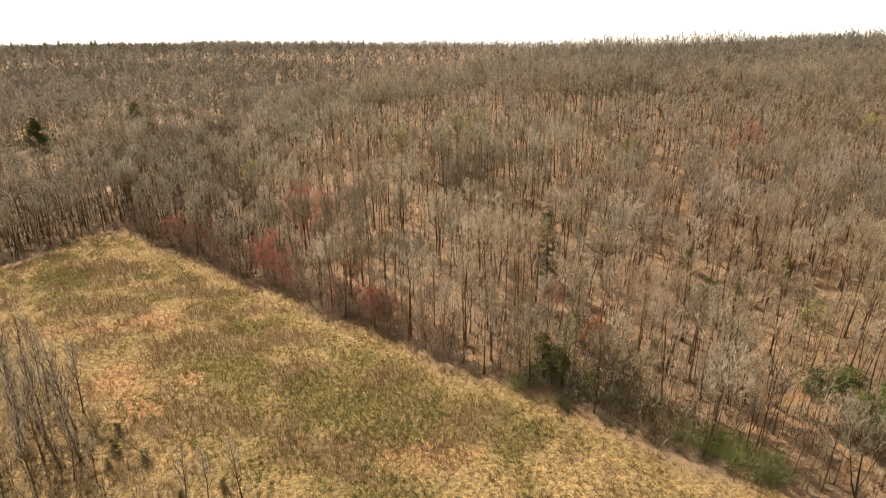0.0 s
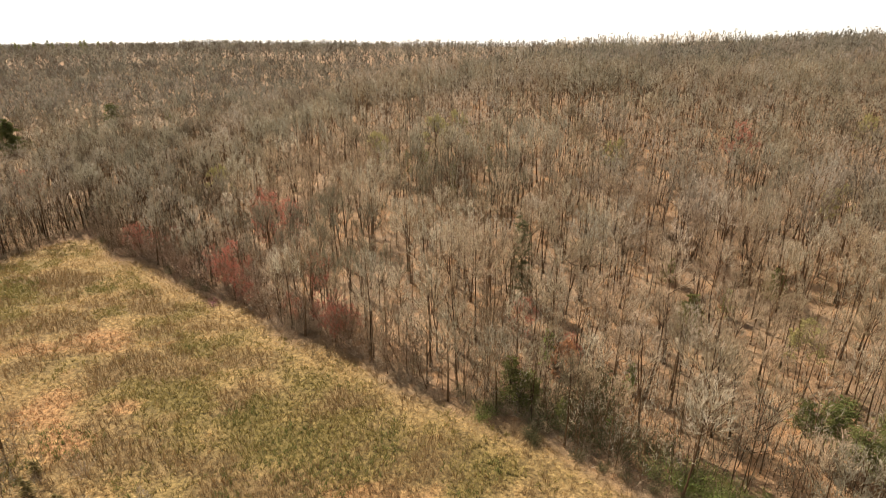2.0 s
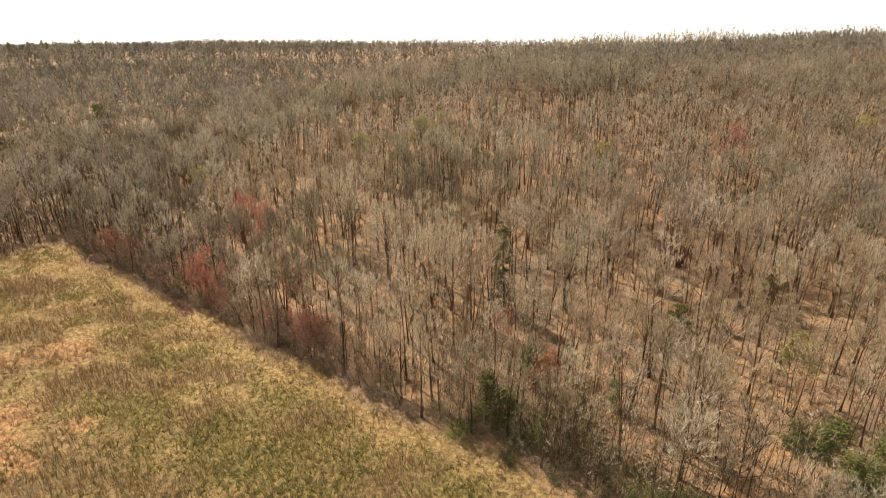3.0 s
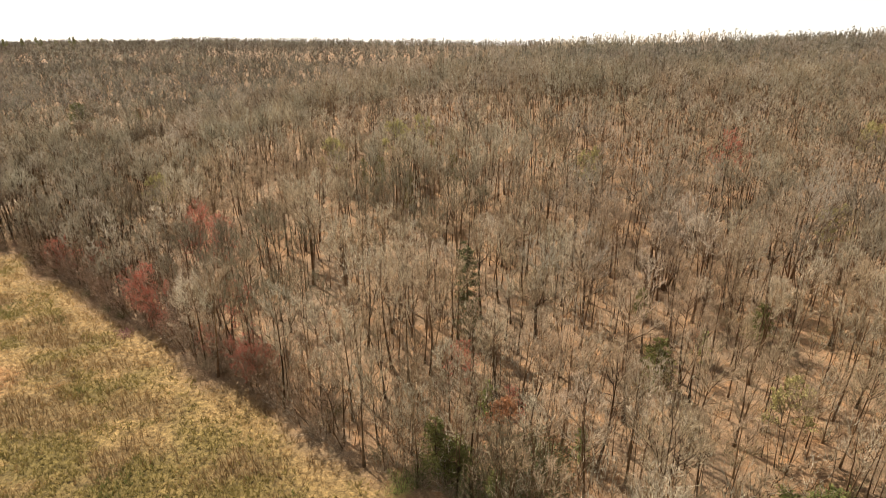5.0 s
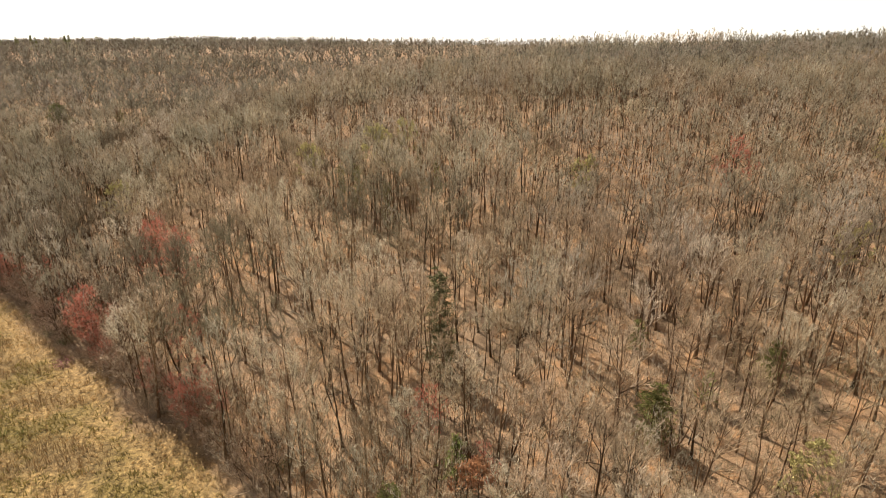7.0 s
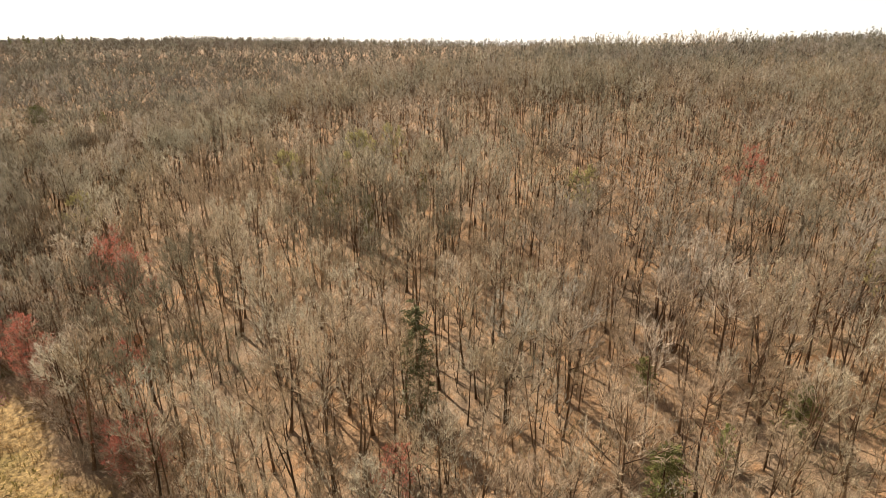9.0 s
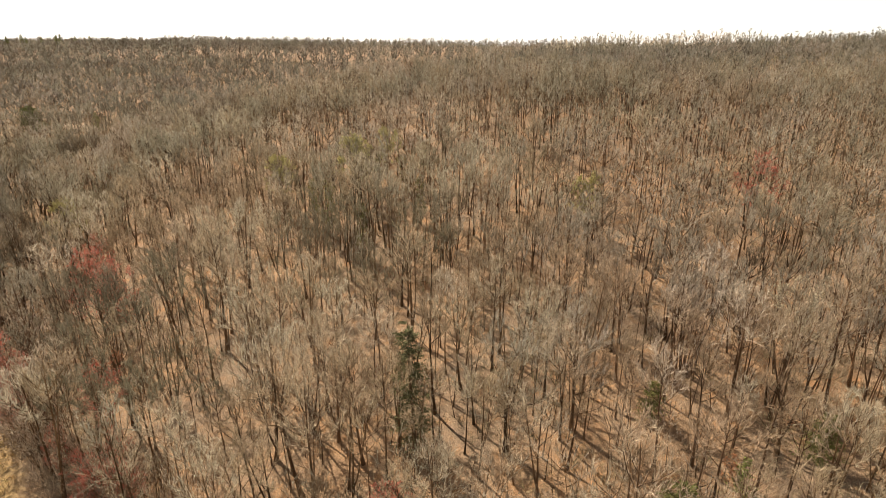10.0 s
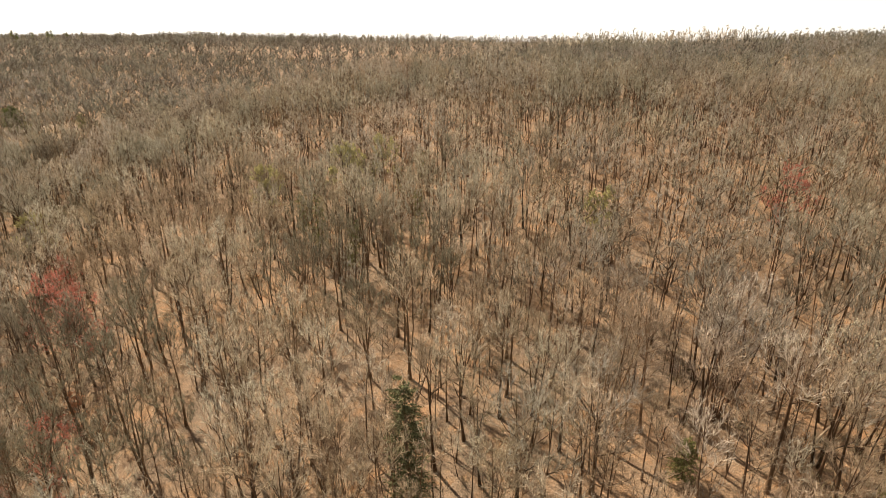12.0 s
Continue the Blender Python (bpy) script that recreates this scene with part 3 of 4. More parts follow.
def coppice(x, y, h):
    """Several slim stems that spread from one stump."""
    base = tagged(new("coppice_tree"), "leafless tree of several dark stems rising from one stump", "tree")
    rnd = random.Random(77)
    stump = Mesh()
    stump.tube([Vector((0, 0, -0.3)), Vector((0, 0, 0.4)), Vector((0.05, 0, 0.9))], [0.85, 0.65, 0.4], 9)
    part("stump", stump, BARK, base)
    for k in range(6):
        trunk, crown, _ = grow(170 + k, h * rnd.uniform(0.8, 1.0), 0.15, crown0=0.4, spread=0.15, limbs=7, subs=6, twigs=10, width=0.046)
        m = Matrix.Rotation(1.05 * k, 4, "Z") @ Matrix.Translation((0.45, 0, 0)) @ Matrix.Rotation(rnd.uniform(0.03, 0.17), 4, "Y")
        stem = part("trunk", trunk, BARK, base)
        stem.matrix_local = m
        part("crown", crown, TWIG, base).matrix_local = m
    base.matrix_world = stand(x, y, 0.3)


coppice(65.2, 131.8, 19)
pale = tagged(new("leaning_tree"), "leaning pale-barked leafless tree with forked crooked limbs", "tree")
trunk, crown, _ = grow(181, 15, 0.24, crown0=0.3, spread=0.28, limbs=7, subs=7, twigs=10, width=0.046, fork=True, wild=0.55)
part("trunk", trunk, BARK_PALE, pale)
part("crown", crown, TWIG_PALE, pale)
pale.matrix_world = stand(75.9, 127.4, 2.0, 1.0, 0.4, 1.4)

# ---- the wood farther off ----
MID = [template(grow(300 + i, h, r, crown0=c0, spread=s, limbs=9, subs=5, twigs=7, width=0.13, sides=3, detail=1, bushy=0.9)[:2])
       for i, (h, r, c0, s) in enumerate([(20, 0.22, 0.52, 0.24), (22, 0.25, 0.55, 0.24), (18, 0.2, 0.55, 0.23), (19, 0.21, 0.5, 0.26), (17, 0.17, 0.55, 0.22), (20, 0.24, 0.52, 0.28)])]
CLOSER = [template(grow(330 + i, h, r, crown0=c0, spread=s, limbs=9, subs=6, twigs=10, width=0.082, sides=4, detail=1, bushy=0.62, fork=k, wild=0.3)[:2])
          for i, (h, r, c0, s, k) in enumerate([(20, 0.22, 0.55, 0.18, 0), (22, 0.25, 0.58, 0.17, 0), (18, 0.19, 0.58, 0.16, 0), (19, 0.22, 0.5, 0.19, 0), (16, 0.15, 0.6, 0.15, 0), (20, 0.24, 0.55, 0.21, 1)])]
FAR = [template(grow(400 + i, h, 0.2, crown0=0.42, spread=s, limbs=6, subs=4, twigs=5, width=0.4, sides=3, detail=0, bushy=0.9)[:2])
       for i, (h, s) in enumerate([(20, 0.3), (22, 0.3), (18, 0.3), (19, 0.33)])]
FARTHEST = [template(grow(450 + i, h, 0.24, crown0=0.28, spread=s, limbs=5, subs=3, twigs=4, width=0.62, sides=3, detail=0, bushy=1.0)[:2])
            for i, (h, s) in enumerate([(19, 0.32), (21, 0.33), (18, 0.31)])]
CLOSE = lambda x, y: (inwood(x, y) + 30 * waves(x, y, 30, 14) < 95) & (np.abs(x - 10) < 150)
pts, rng = scatter(5.15, (-150, 30), (180, 260), 5, lambda x, y: wooded(x, y) & ~NEAR(x, y) & in_view(x, y) & CLOSE(x, y))
joined("near_wood", CLOSER, pts, rng, rng.uniform(0.7, 1.1, len(pts)), [BARK, TWIG], "leafless grey-brown woodland beside the nearest trees", "woodland")
pts, rng = scatter(6.3, (-330, 30), (330, 330), 8, lambda x, y: wooded(x, y) & ~NEAR(x, y) & in_view(x, y) & (y < 325) & ~CLOSE(x, y))
joined("slope_wood", MID, pts, rng, rng.uniform(0.72, 1.02, len(pts)), [BARK, TWIG], "leafless grey-brown woodland covering the slope", "woodland")
# from here on the trees wear the haze-greyed twigs and bark
pts, rng = scatter(8.0, (-620, 320), (620, 560), 6, lambda x, y: wooded(x, y) & in_view(x, y) & (y >= 325) & (y < 560))
joined("farther_wood", FAR, pts, rng, rng.uniform(0.62, 0.92, len(pts)), [HAZED_BARK, HAZED_TWIG], "leafless woodland on the hill, greyed in colour for haze", "woodland")
pts, rng = scatter(11.4, (-1100, 540), (760, 1250), 7, lambda x, y: wooded(x, y) & in_view(x, y) & (y >= 560) & (y < 975 - 0.5 * x) & ((y < 800) | (dice(x, y) > 0.4)))
joined("distant_wood", FARTHEST, pts, rng, rng.uniform(0.65, 0.9, len(pts)), [HAZED_BARK, HAZED_TWIG], "distant leafless woodland along the skyline, greyed in colour for haze", "woodland", width=1.3)

STEMS = [template([t, c]) for t, c, _ in (grow(490 + i, h, 0.15, crown0=0.6, spread=0.12, limbs=5, subs=2, twigs=3, width=0.15, sides=3, detail=1) for i, h in enumerate((13, 15, 17)))]
pts, rng = scatter(7.0, (-240, 120), (260, 330), 67, lambda x, y: wooded(x, y) & in_view(x, y) & ~NEAR(x, y) & (y < 325))
joined("slope_poles", STEMS, pts, rng, rng.uniform(0.75, 1.15, len(pts)), [BARK, TWIG], "slim dark leafless young trees between the larger ones of the slope", "young trees", 0.05)

FLOOR_BRUSH = []
for i in range(3):
    rnd, m = random.Random(470 + i), Mesh()
    for _ in range(24):
        a = direction(rnd.uniform(0, 6.28), 0) * rnd.uniform(0, 2.2)
        m.sliver(a, a + direction(rnd.uniform(0, 6.28), rnd.uniform(0.6, 1.4)) * rnd.uniform(1.0, 3.0), 0.085, rnd)
    FLOOR_BRUSH.append(template([m]))
pts, rng = scatter(4.4, (-300, 100), (300, 330), 26, lambda x, y: wooded(x, y) & in_view(x, y) & (y < 325) & ~NEAR(x, y) & (waves(x, y, 25, 15) > -0.5))
joined("slope_brush", FLOOR_BRUSH, pts, rng, rng.uniform(0.7, 1.3, len(pts)), [BRUSH], "low leafless brown brush under the trees of the slope", "undergrowth", 0.1)

pts, rng = scatter(2.9, (-260, 120), (-78, 330), 65, lambda x, y: wooded(x, y) & in_view(x, y) & ~NEAR(x, y) & (inwood(x, y) < 110))
joined("left_brush", FLOOR_BRUSH, pts, rng, rng.uniform(0.7, 1.3, len(pts)), [BRUSH_OLIVE], "olive-brown brush on the wood floor beyond the field", "undergrowth", 0.1)

pts, rng = scatter(9.5, (-560, 325), (520, 640), 28, lambda x, y: wooded(x, y) & in_view(x, y) & (y > 325))
joined("hill_brush", FLOOR_BRUSH, pts, rng, rng.uniform(1.7, 2.8, len(pts)), [BRUSH_OLIVE], "brown leafless brush between the trees of the far hill", "undergrowth", 0.1)

# the line of taller trees on the hill's crest
rng = np.random.default_rng(41)
along_crest = np.linspace(0, 1, 62) + rng.uniform(-0.012, 0.012, 62)
pts = np.stack([112 + 150 * along_crest, 562 - 45 * along_crest + rng.uniform(-7, 7, 62)], 1)
tops = 63.0 + 4.0 * along_crest + rng.uniform(-2.5, 1.0, 62)
joined("crest_trees", FAR, pts, rng, np.clip((tops - height(pts[:, 0], pts[:, 1])) / 20, 0.7, 1.4), [TWIG, TWIG_PALE], "pale leafless trees standing against the sky on the crest", "woodland")


def distant_ridge():
    """The low ridge far beyond the wood, with distance haze painted in as blue-grey."""
    m, n, l, b = material("hazed_distant_woods", 1.0)
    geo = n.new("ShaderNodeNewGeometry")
    # base colour holds the haze: blue-grey in place of bare brown woods
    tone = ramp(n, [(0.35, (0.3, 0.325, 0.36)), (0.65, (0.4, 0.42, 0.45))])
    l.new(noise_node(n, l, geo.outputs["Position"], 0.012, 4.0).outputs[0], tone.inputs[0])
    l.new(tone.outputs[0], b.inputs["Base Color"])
    az = np.linspace(-1.0, -0.3, 120)
    top = 46 + 5 * waves(az * 40, az * 0, 6, 71) + 2 * waves(az * 400, az * 0, 6, 72)
    rows = []
    for k, (dist, share) in enumerate(((3700, 0.0), (3950, 0.7), (4100, 1.0), (4400, 0.0))):
        rows.append(np.stack([np.sin(az) * dist, np.cos(az) * dist, 10 + (top - 10) * share], 1))
    i = (np.arange(3)[:, None] * 120 + np.arange(119)[None]).ravel()
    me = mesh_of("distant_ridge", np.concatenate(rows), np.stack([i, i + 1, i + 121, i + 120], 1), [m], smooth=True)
    tagged(new("distant_ridge", me), "low wooded ridge on the horizon, coloured blue-grey for haze", "ridge", kind="structure")


distant_ridge()


# ---- trees of their own colour ----
def place_kind(make, spots):
    """Build a thing once and copy it to the other spots: (x, y, height in metres)."""
    first, h0 = make()
    rnd = random.Random(len(spots) * 31 + int(h0 * 10))
    for i, (x, y, h) in enumerate(spots):
        m = stand(x, y, rnd.uniform(0, 6.28), h / h0, rnd.uniform(0, 0.05), rnd.uniform(0, 6.28))
        if i == 0:
            first.matrix_world = m
        else:
            copy_thing(first, m).scale = m.to_scale()


def red_maple(seed, spread, c0):
    return lambda: (tree_thing("red_maple", "slender maple hazed with red spring buds at the wood's edge", "tree", seed, "red-budded maples",
                               tips=RED_BUD, tip_label="red flower buds", h=14, r=0.13, crown0=c0, spread=spread, limbs=12, subs=5, twigs=6, width=0.05, tip_n=9, tip_s=0.14, bushy=1.0), 14)


place_kind(red_maple(501, 0.28, 0.2), [(-45, 164, 15), (-24, 117.5, 7), (-14.5, 109.4, 9), (-15.3, 110.9, 9.5), (-50.6, 138.8, 11), (-43, 131, 10), (-16, 111, 8), (-19, 113.5, 8.5), (-43.5, 132.3, 15), (-46, 134.5, 12), (-84.5, 163, 9), (-15.5, 116, 9), (-20.4, 124, 14), (22, 103.3, 11), (-145.1, 210.4, 15), (-81.1, 160.2, 10), (96, 175.5, 18)])
place_kind(red_maple(502, 0.3, 0.15), [(-47.5, 136.5, 9), (-27, 120.3, 7), (-78.5, 160, 11), (29.5, 95.5, 8), (-39, 153, 18), (-33.7, 150.2, 17), (-11.8, 111.9, 8), (-40.2, 129.1, 9), (-69.4, 159.2, 9), (-13.6, 113.8, 7), (-37.5, 126.5, 7), (-74, 158, 8)])
place_kind(lambda: (tree_thing("rust_leaved_tree", "small tree still holding rust-brown leaves", "tree", 511, "rust-leaved trees", tips=RUST, tip_name="foliage",
                               tip_label="withered rust-brown leaves", h=8, r=0.09, crown0=0.25, spread=0.24, limbs=10, subs=5, twigs=5, width=0.04, tip_n=14, tip_s=0.13, bushy=1.1), 8),
           [(27, 91.3, 10.5), (29, 94, 8), (62.5, 110, 5.5), (-27, 137, 7)])
place_kind(lambda: (tree_thing("budding_tree", "broadleaf tree greening with yellow-green spring leaves", "tree", 521, "greening trees", tips=SPRING, tip_name="foliage",
                               tip_label="young yellow-green leaves", h=12, r=0.13, crown0=0.35, spread=0.26, limbs=11, subs=5, twigs=6, width=0.045, tip_n=12, tip_s=0.18, bushy=0.8), 12),
           [(66.3, 88.5, 12), (148.4, 194.7, 15), (101, 138, 15), (12, 205, 16), (58, 172, 15), (-66, 186, 16), (-14, 196, 16), (4.5, 194, 19)])


place_kind(lambda: (tree_thing("tan_budded_tree", "tall broadleaf tree hazed with pale tan buds", "tree", 523, "tan-budded trees",
                               tips=leaf_material("tan_buds", (0.3, 0.25, 0.16), (0.46, 0.39, 0.26), 0.3), tip_name="buds", tip_label="pale tan buds",
                               h=18, r=0.2, crown0=0.55, spread=0.2, limbs=10, subs=6, twigs=7, width=0.045, tip_n=5, tip_s=0.11, bushy=0.8), 18), [(76, 125.5, 20)])


def leaning_edge_trees():
    """Small trees at the wood's edge that lean out over the field towards the light."""
    first = tree_thing("leaning_edge_tree", "small leafless tree leaning out over the field's edge", "tree", 541, "leaning edge trees", twig=EDGE_TWIG,
                       h=9, r=0.13, crown0=0.3, spread=0.26, limbs=8, subs=5, twigs=9, width=0.06, bushy=0.8, wild=0.4)
    second = tree_thing("leaning_edge_tree", "small leafless tree leaning out over the field's edge", "tree", 542, "leaning edge trees", twig=EDGE_TWIG,
                        h=9, r=0.12, crown0=0.35, spread=0.28, limbs=7, subs=5, twigs=9, width=0.06, bushy=0.8, wild=0.45, fork=True)
    rnd = random.Random(88)
    n = 0
    for i in range(60):
        along_edge = 32 + i * 2.35 + rnd.uniform(-1, 1)
        x, y = 30 - 0.798 * along_edge, 76.5 + 0.602 * along_edge
        d = float(inwood(x, y))
        back = rnd.uniform(2.4, 6.0) - d
        x, y = x + 0.602 * back, y + 0.798 * back
        m = stand(x, y, rnd.uniform(0, 6.28), rnd.uniform(0.65, 1.15), rnd.uniform(0.12, 0.5), -0.646 + rnd.uniform(-0.45, 0.45))
        if n < 2:
            (first, second)[n].matrix_world = m
        else:
            copy_thing((first, second)[n % 2], m).scale = m.to_scale()
        n += 1


leaning_edge_trees()


# ---- evergreens ----
EVERGREEN_DARK = leaf_material("hemlock_needles", (0.05, 0.052, 0.022), (0.14, 0.135, 0.06), 0.3)
UMBRELLA_GREEN = leaf_material("umbrella_pine_needles", (0.06, 0.07, 0.02), (0.16, 0.17, 0.052), 0.3)
PINE_GREEN = leaf_material("pine_needles", (0.05, 0.058, 0.016), (0.14, 0.145, 0.045), 0.25)

def evergreen(name, label, seed, h, rad, low, mat, n=1500, leaf=0.16, group="evergreens", column=False):
    """A conifer: trunk, drooping whorled boughs and sprays of needles."""
    rnd = random.Random(seed)
    base = tagged(new(name), label, "evergreen tree", group)
    trunk, boughs, needles = Mesh(), Mesh(), Mesh()
    pts = [Vector((rnd.uniform(-0.1, 0.1), rnd.uniform(-0.1, 0.1), h * t - 0.2)) for t in (0, 0.25, 0.5, 0.75, 1)]
    trunk.tube(pts, [h * 0.014, h * 0.012, h * 0.009, h * 0.005, 0.02], 6)
    whorls = int(10 + h * 1.2)
    per = max(n // (whorls * 5), 4)
    for i in range(whorls):
        t = low + (0.98 - low) * i / whorls
        wide = rad * ((1 - t) / (1 - low)) ** (0.45 if column else 0.8) * rnd.uniform(0.75, 1.2) + 0.15
        for k in range(5):
            az = rnd.uniform(0, 6.28)
            p = Vector((0, 0, h * (t + rnd.uniform(-0.05, 0.05))))
            ln = wide * rnd.uniform(0.55, 1.1)
            q = p + direction(az, rnd.uniform(-0.15, 0.35)) * ln
            boughs.sliver(p, q, 0.06, rnd)
            for _ in range(per):
                u = rnd.uniform(0.2, 1.0)
                c = p.lerp(q, u) + Vector((rnd.uniform(-1, 1), rnd.uniform(-1, 1), rnd.uniform(-0.7, 0.5))) * ln * 0.2
                d = direction(az + rnd.uniform(-0.9, 0.9), rnd.uniform(-0.5, 0.6)) * leaf * rnd.uniform(1.5, 3.5)
                needles.sliver(c, c + d, leaf * rnd.uniform(0.7, 1.3), rnd)
    part("trunk", trunk, BARK, base)
    part("bough_frame", boughs, BARK, base)
    part("foliage", needles, mat, base)
    return base, h


place_kind(lambda: evergreen("column_evergreen", "narrow dull-green evergreen among bare trunks", 601, 15, 2.4, 0.28, EVERGREEN, 2300, 0.13, column=True), [(2, 177, 15), (21.3, 208, 10), (9.2, 205, 10), (22, 181, 12), (10, 169, 13), (-4, 186, 12), (16, 200, 9)])
place_kind(lambda: evergreen("hemlock", "tall narrow dark green hemlock among bare trunks", 611, 20, 3.1, 0.06, EVERGREEN_DARK, 6000, 0.15, column=True), [(24.2, 119, 20)])
place_kind(lambda: evergreen("cedar", "broad dark green cedar in the wood", 602, 8, 2.8, 0.08, EVERGREEN, 2700, 0.15, column=True),
           [(53.6, 103.4, 9.5), (76, 114.5, 7.5), (57, 122, 6), (18.2, 88.8, 9.5), (21.5, 87, 8), (-158, 352, 8), (26, 83.5, 5)])
place_kind(lambda: evergreen("young_pine", "small fresh green pine in the undergrowth", 603, 6, 1.5, 0.15, SHRUB_GREEN, 1100, 0.13), [(38.6, 89.5, 6), (26.2, 97, 8.5), (63.8, 109, 6.5), (33, 80.5, 4)])
place_kind(lambda: evergreen("umbrella_pine", "slim pine with a flat green crown above bare trunk", 607, 9.5, 3.3, 0.5, UMBRELLA_GREEN, 3000, 0.13, "umbrella pines", column=True),
           [(60, 72.5, 9.5), (62.2, 73.8, 9.5), (58.3, 74.5, 8.5), (61.5, 68.5, 9), (63.6, 66.6, 9), (67, 70, 9), (70, 73, 8)])
place_kind(lambda: evergreen("spruce", "tall dark green spruce standing over the bare wood", 604, 17, 9.5, 0.05, PINE_GREEN, 7000, 0.36), [(-215, 297, 17.5)])
place_kind(lambda: evergreen("round_evergreen", "broad rounded dark evergreen beside the woodland yard", 608, 11, 6.5, 0.05, PINE_GREEN, 4500, 0.32, column=True), [(-188.5, 347.5, 12)])
place_kind(lambda: evergreen("distant_pine", "distant dark pine on the far hillside", 605, 16, 3.2, 0.1, EVERGREEN, 900, 0.45, "distant pines"),
           [(-570 + 13 * i, 850 + 9 * math.sin(i * 2.1) + 4 * i, 20 + 2 * math.sin(i * 1.7)) for i in range(-4, 8)])
place_kind(lambda: evergreen("cedar_sapling", "little brown-green cedar sapling in dry grass", 606, 2.4, 0.85, 0.04, DULL_CEDAR, 900, 0.1, "cedar saplings of the field", column=True),
           [(-52, 73.4, 2.4), (-50.3, 69.4, 2.8), (-44.6, 67.2, 2.5), (-31, 62, 1.9), (-36, 60, 1.8), (-73.4, 88.5, 2.4), (-49.6, 66.2, 1.6)])


# ---- shrubs along the wood's edge ----
def shrub(name, label, seed, h, w, mat, n, leaf, group):
    rnd = random.Random(seed)
    base = tagged(new(name), label, "shrub", group)
    stems, leaves = Mesh(), Mesh()
    ends = []
    for _ in range(16):
        a, u = rnd.uniform(0, 6.28), rnd.uniform(0.5, 1.35)
        p = direction(a, 0) * rnd.uniform(0, 0.25) * w - Vector((0, 0, 0.15))
        q = p + direction(a, u) * h * rnd.uniform(0.5, 1.0) * (1 if u > 0.9 else w / h)
        mid = p.lerp(q, 0.5) + Vector((0, 0, 0.12 * h))
        stems.tube([p, mid, q], [0.035, 0.025, 0.01], 3)
        ends += [(p, mid), (mid, q), (mid, q)]
    for _ in range(n):
        p, q = rnd.choice(ends)
        c = p.lerp(q, rnd.uniform(0.2, 1.1)) + Vector((rnd.gauss(0, 1), rnd.gauss(0, 1), rnd.gauss(0, 0.8))) * 0.17 * h
        c.z = max(c.z, 0.05)
        leaves.leaf(c, leaf * rnd.uniform(0.6, 1.3), rnd)
    part("woody_base", stems, BARK, base)
    part("foliage", leaves, mat, base)
    return base, h


place_kind(lambda: shrub("green_shrub", "leafy green shrub at the field's edge", 701, 3.2, 2.4, SHRUB_GREEN, 2300, 0.09, "green edge shrubs"),
           [(13.6, 85.8, 3.4), (36.6, 72.8, 2.4), (39.3, 71.3, 3.8), (40.4, 69.2, 2.6), (42.2, 69.6, 4.3), (43, 66.6, 3.1), (44.8, 67.2, 4.4), (45.6, 64.3, 2.8), (47.4, 63, 3.6), (48.4, 65.6, 3.2)])
place_kind(lambda: shrub("olive_shrub", "dull olive-brown shrub in the edge thicket", 702, 3.0, 2.4, EVERGREEN_DARK, 1400, 0.11, "dull edge shrubs"),
           [(20.8, 82, 2.6), (21.3, 79.8, 1.8), (20.8, 80.8, 2.2), (27, 76.3, 2.2), (30, 74, 1.8), (33, 71.8, 2.2), (36, 69.5, 1.9), (39, 67.2, 2.1), (42, 65, 1.8), (45, 62.7, 2), (31.5, 86.5, 6.5), (34.5, 87.5, 6), (15.4, 87.5, 3.4), (24.5, 83.6, 4.6), (28, 81, 5), (31, 78.8, 4.6), (33.5, 76.5, 4.4), (26, 86.5, 5.4), (30, 84, 5.2), (34.5, 79.5, 5), (38.5, 76, 4.8), (18.5, 89.5, 4.6), (37, 72.8, 3.6), (41.5, 71, 4), (-52, 136.5, 2.6), (-57, 139, 2.4), (-84, 161.5, 2.6), (-25, 119.5, 2.4), (1.5, 102, 2.5), (10, 92.5, 2.8), (-66, 147, 2.4), (-98, 172, 2.4)])
place_kind(lambda: shrub("pink_shrub", "low shrub in purple-pink blossom at the field's edge", 703, 2.4, 2.0, leaf_material("pink_blossom", (0.2, 0.05, 0.1), (0.45, 0.16, 0.25), 0.2), 420, 0.09, "pink shrubs"),
           [(-47.2, 128.2, 2.6)])

# ---- the scrubby corner of the field ----
SCRUB = [(-62, 71, 17), (-59.5, 74.5, 18), (-66, 75, 16), (-78, 85, 18), (-72, 79, 15), (-70, 70, 17), (-56.5, 66, 12), (-83, 95, 13), (-53, 63.5, 11),
         (-34.6, 58.6, 11), (-31.6, 58.2, 10), (-27.4, 59.6, 11.5), (-64, 64, 15), (-76, 74, 16), (-84, 84, 17), (-90, 92, 15), (-60, 67.5, 15), (-63.5, 69, 14), (-67.5, 73, 16), (-57.5, 71, 13), (-54.5, 67.5, 12), (-69, 82, 14), (-74.5, 88, 14), (-58.5, 63, 13), (-49.5, 63, 9), (-61, 79, 15)]
place_kind(lambda: (tree_thing("scrub_tree", "thin leafless young tree in the scrubby field corner", "tree", 531, "bare trees of the scrubby corner",
                               h=14, r=0.17, crown0=0.3, spread=0.09, limbs=16, subs=4, twigs=9, width=0.036, bushy=0.7, bark=BARK_WARM), 14), SCRUB)


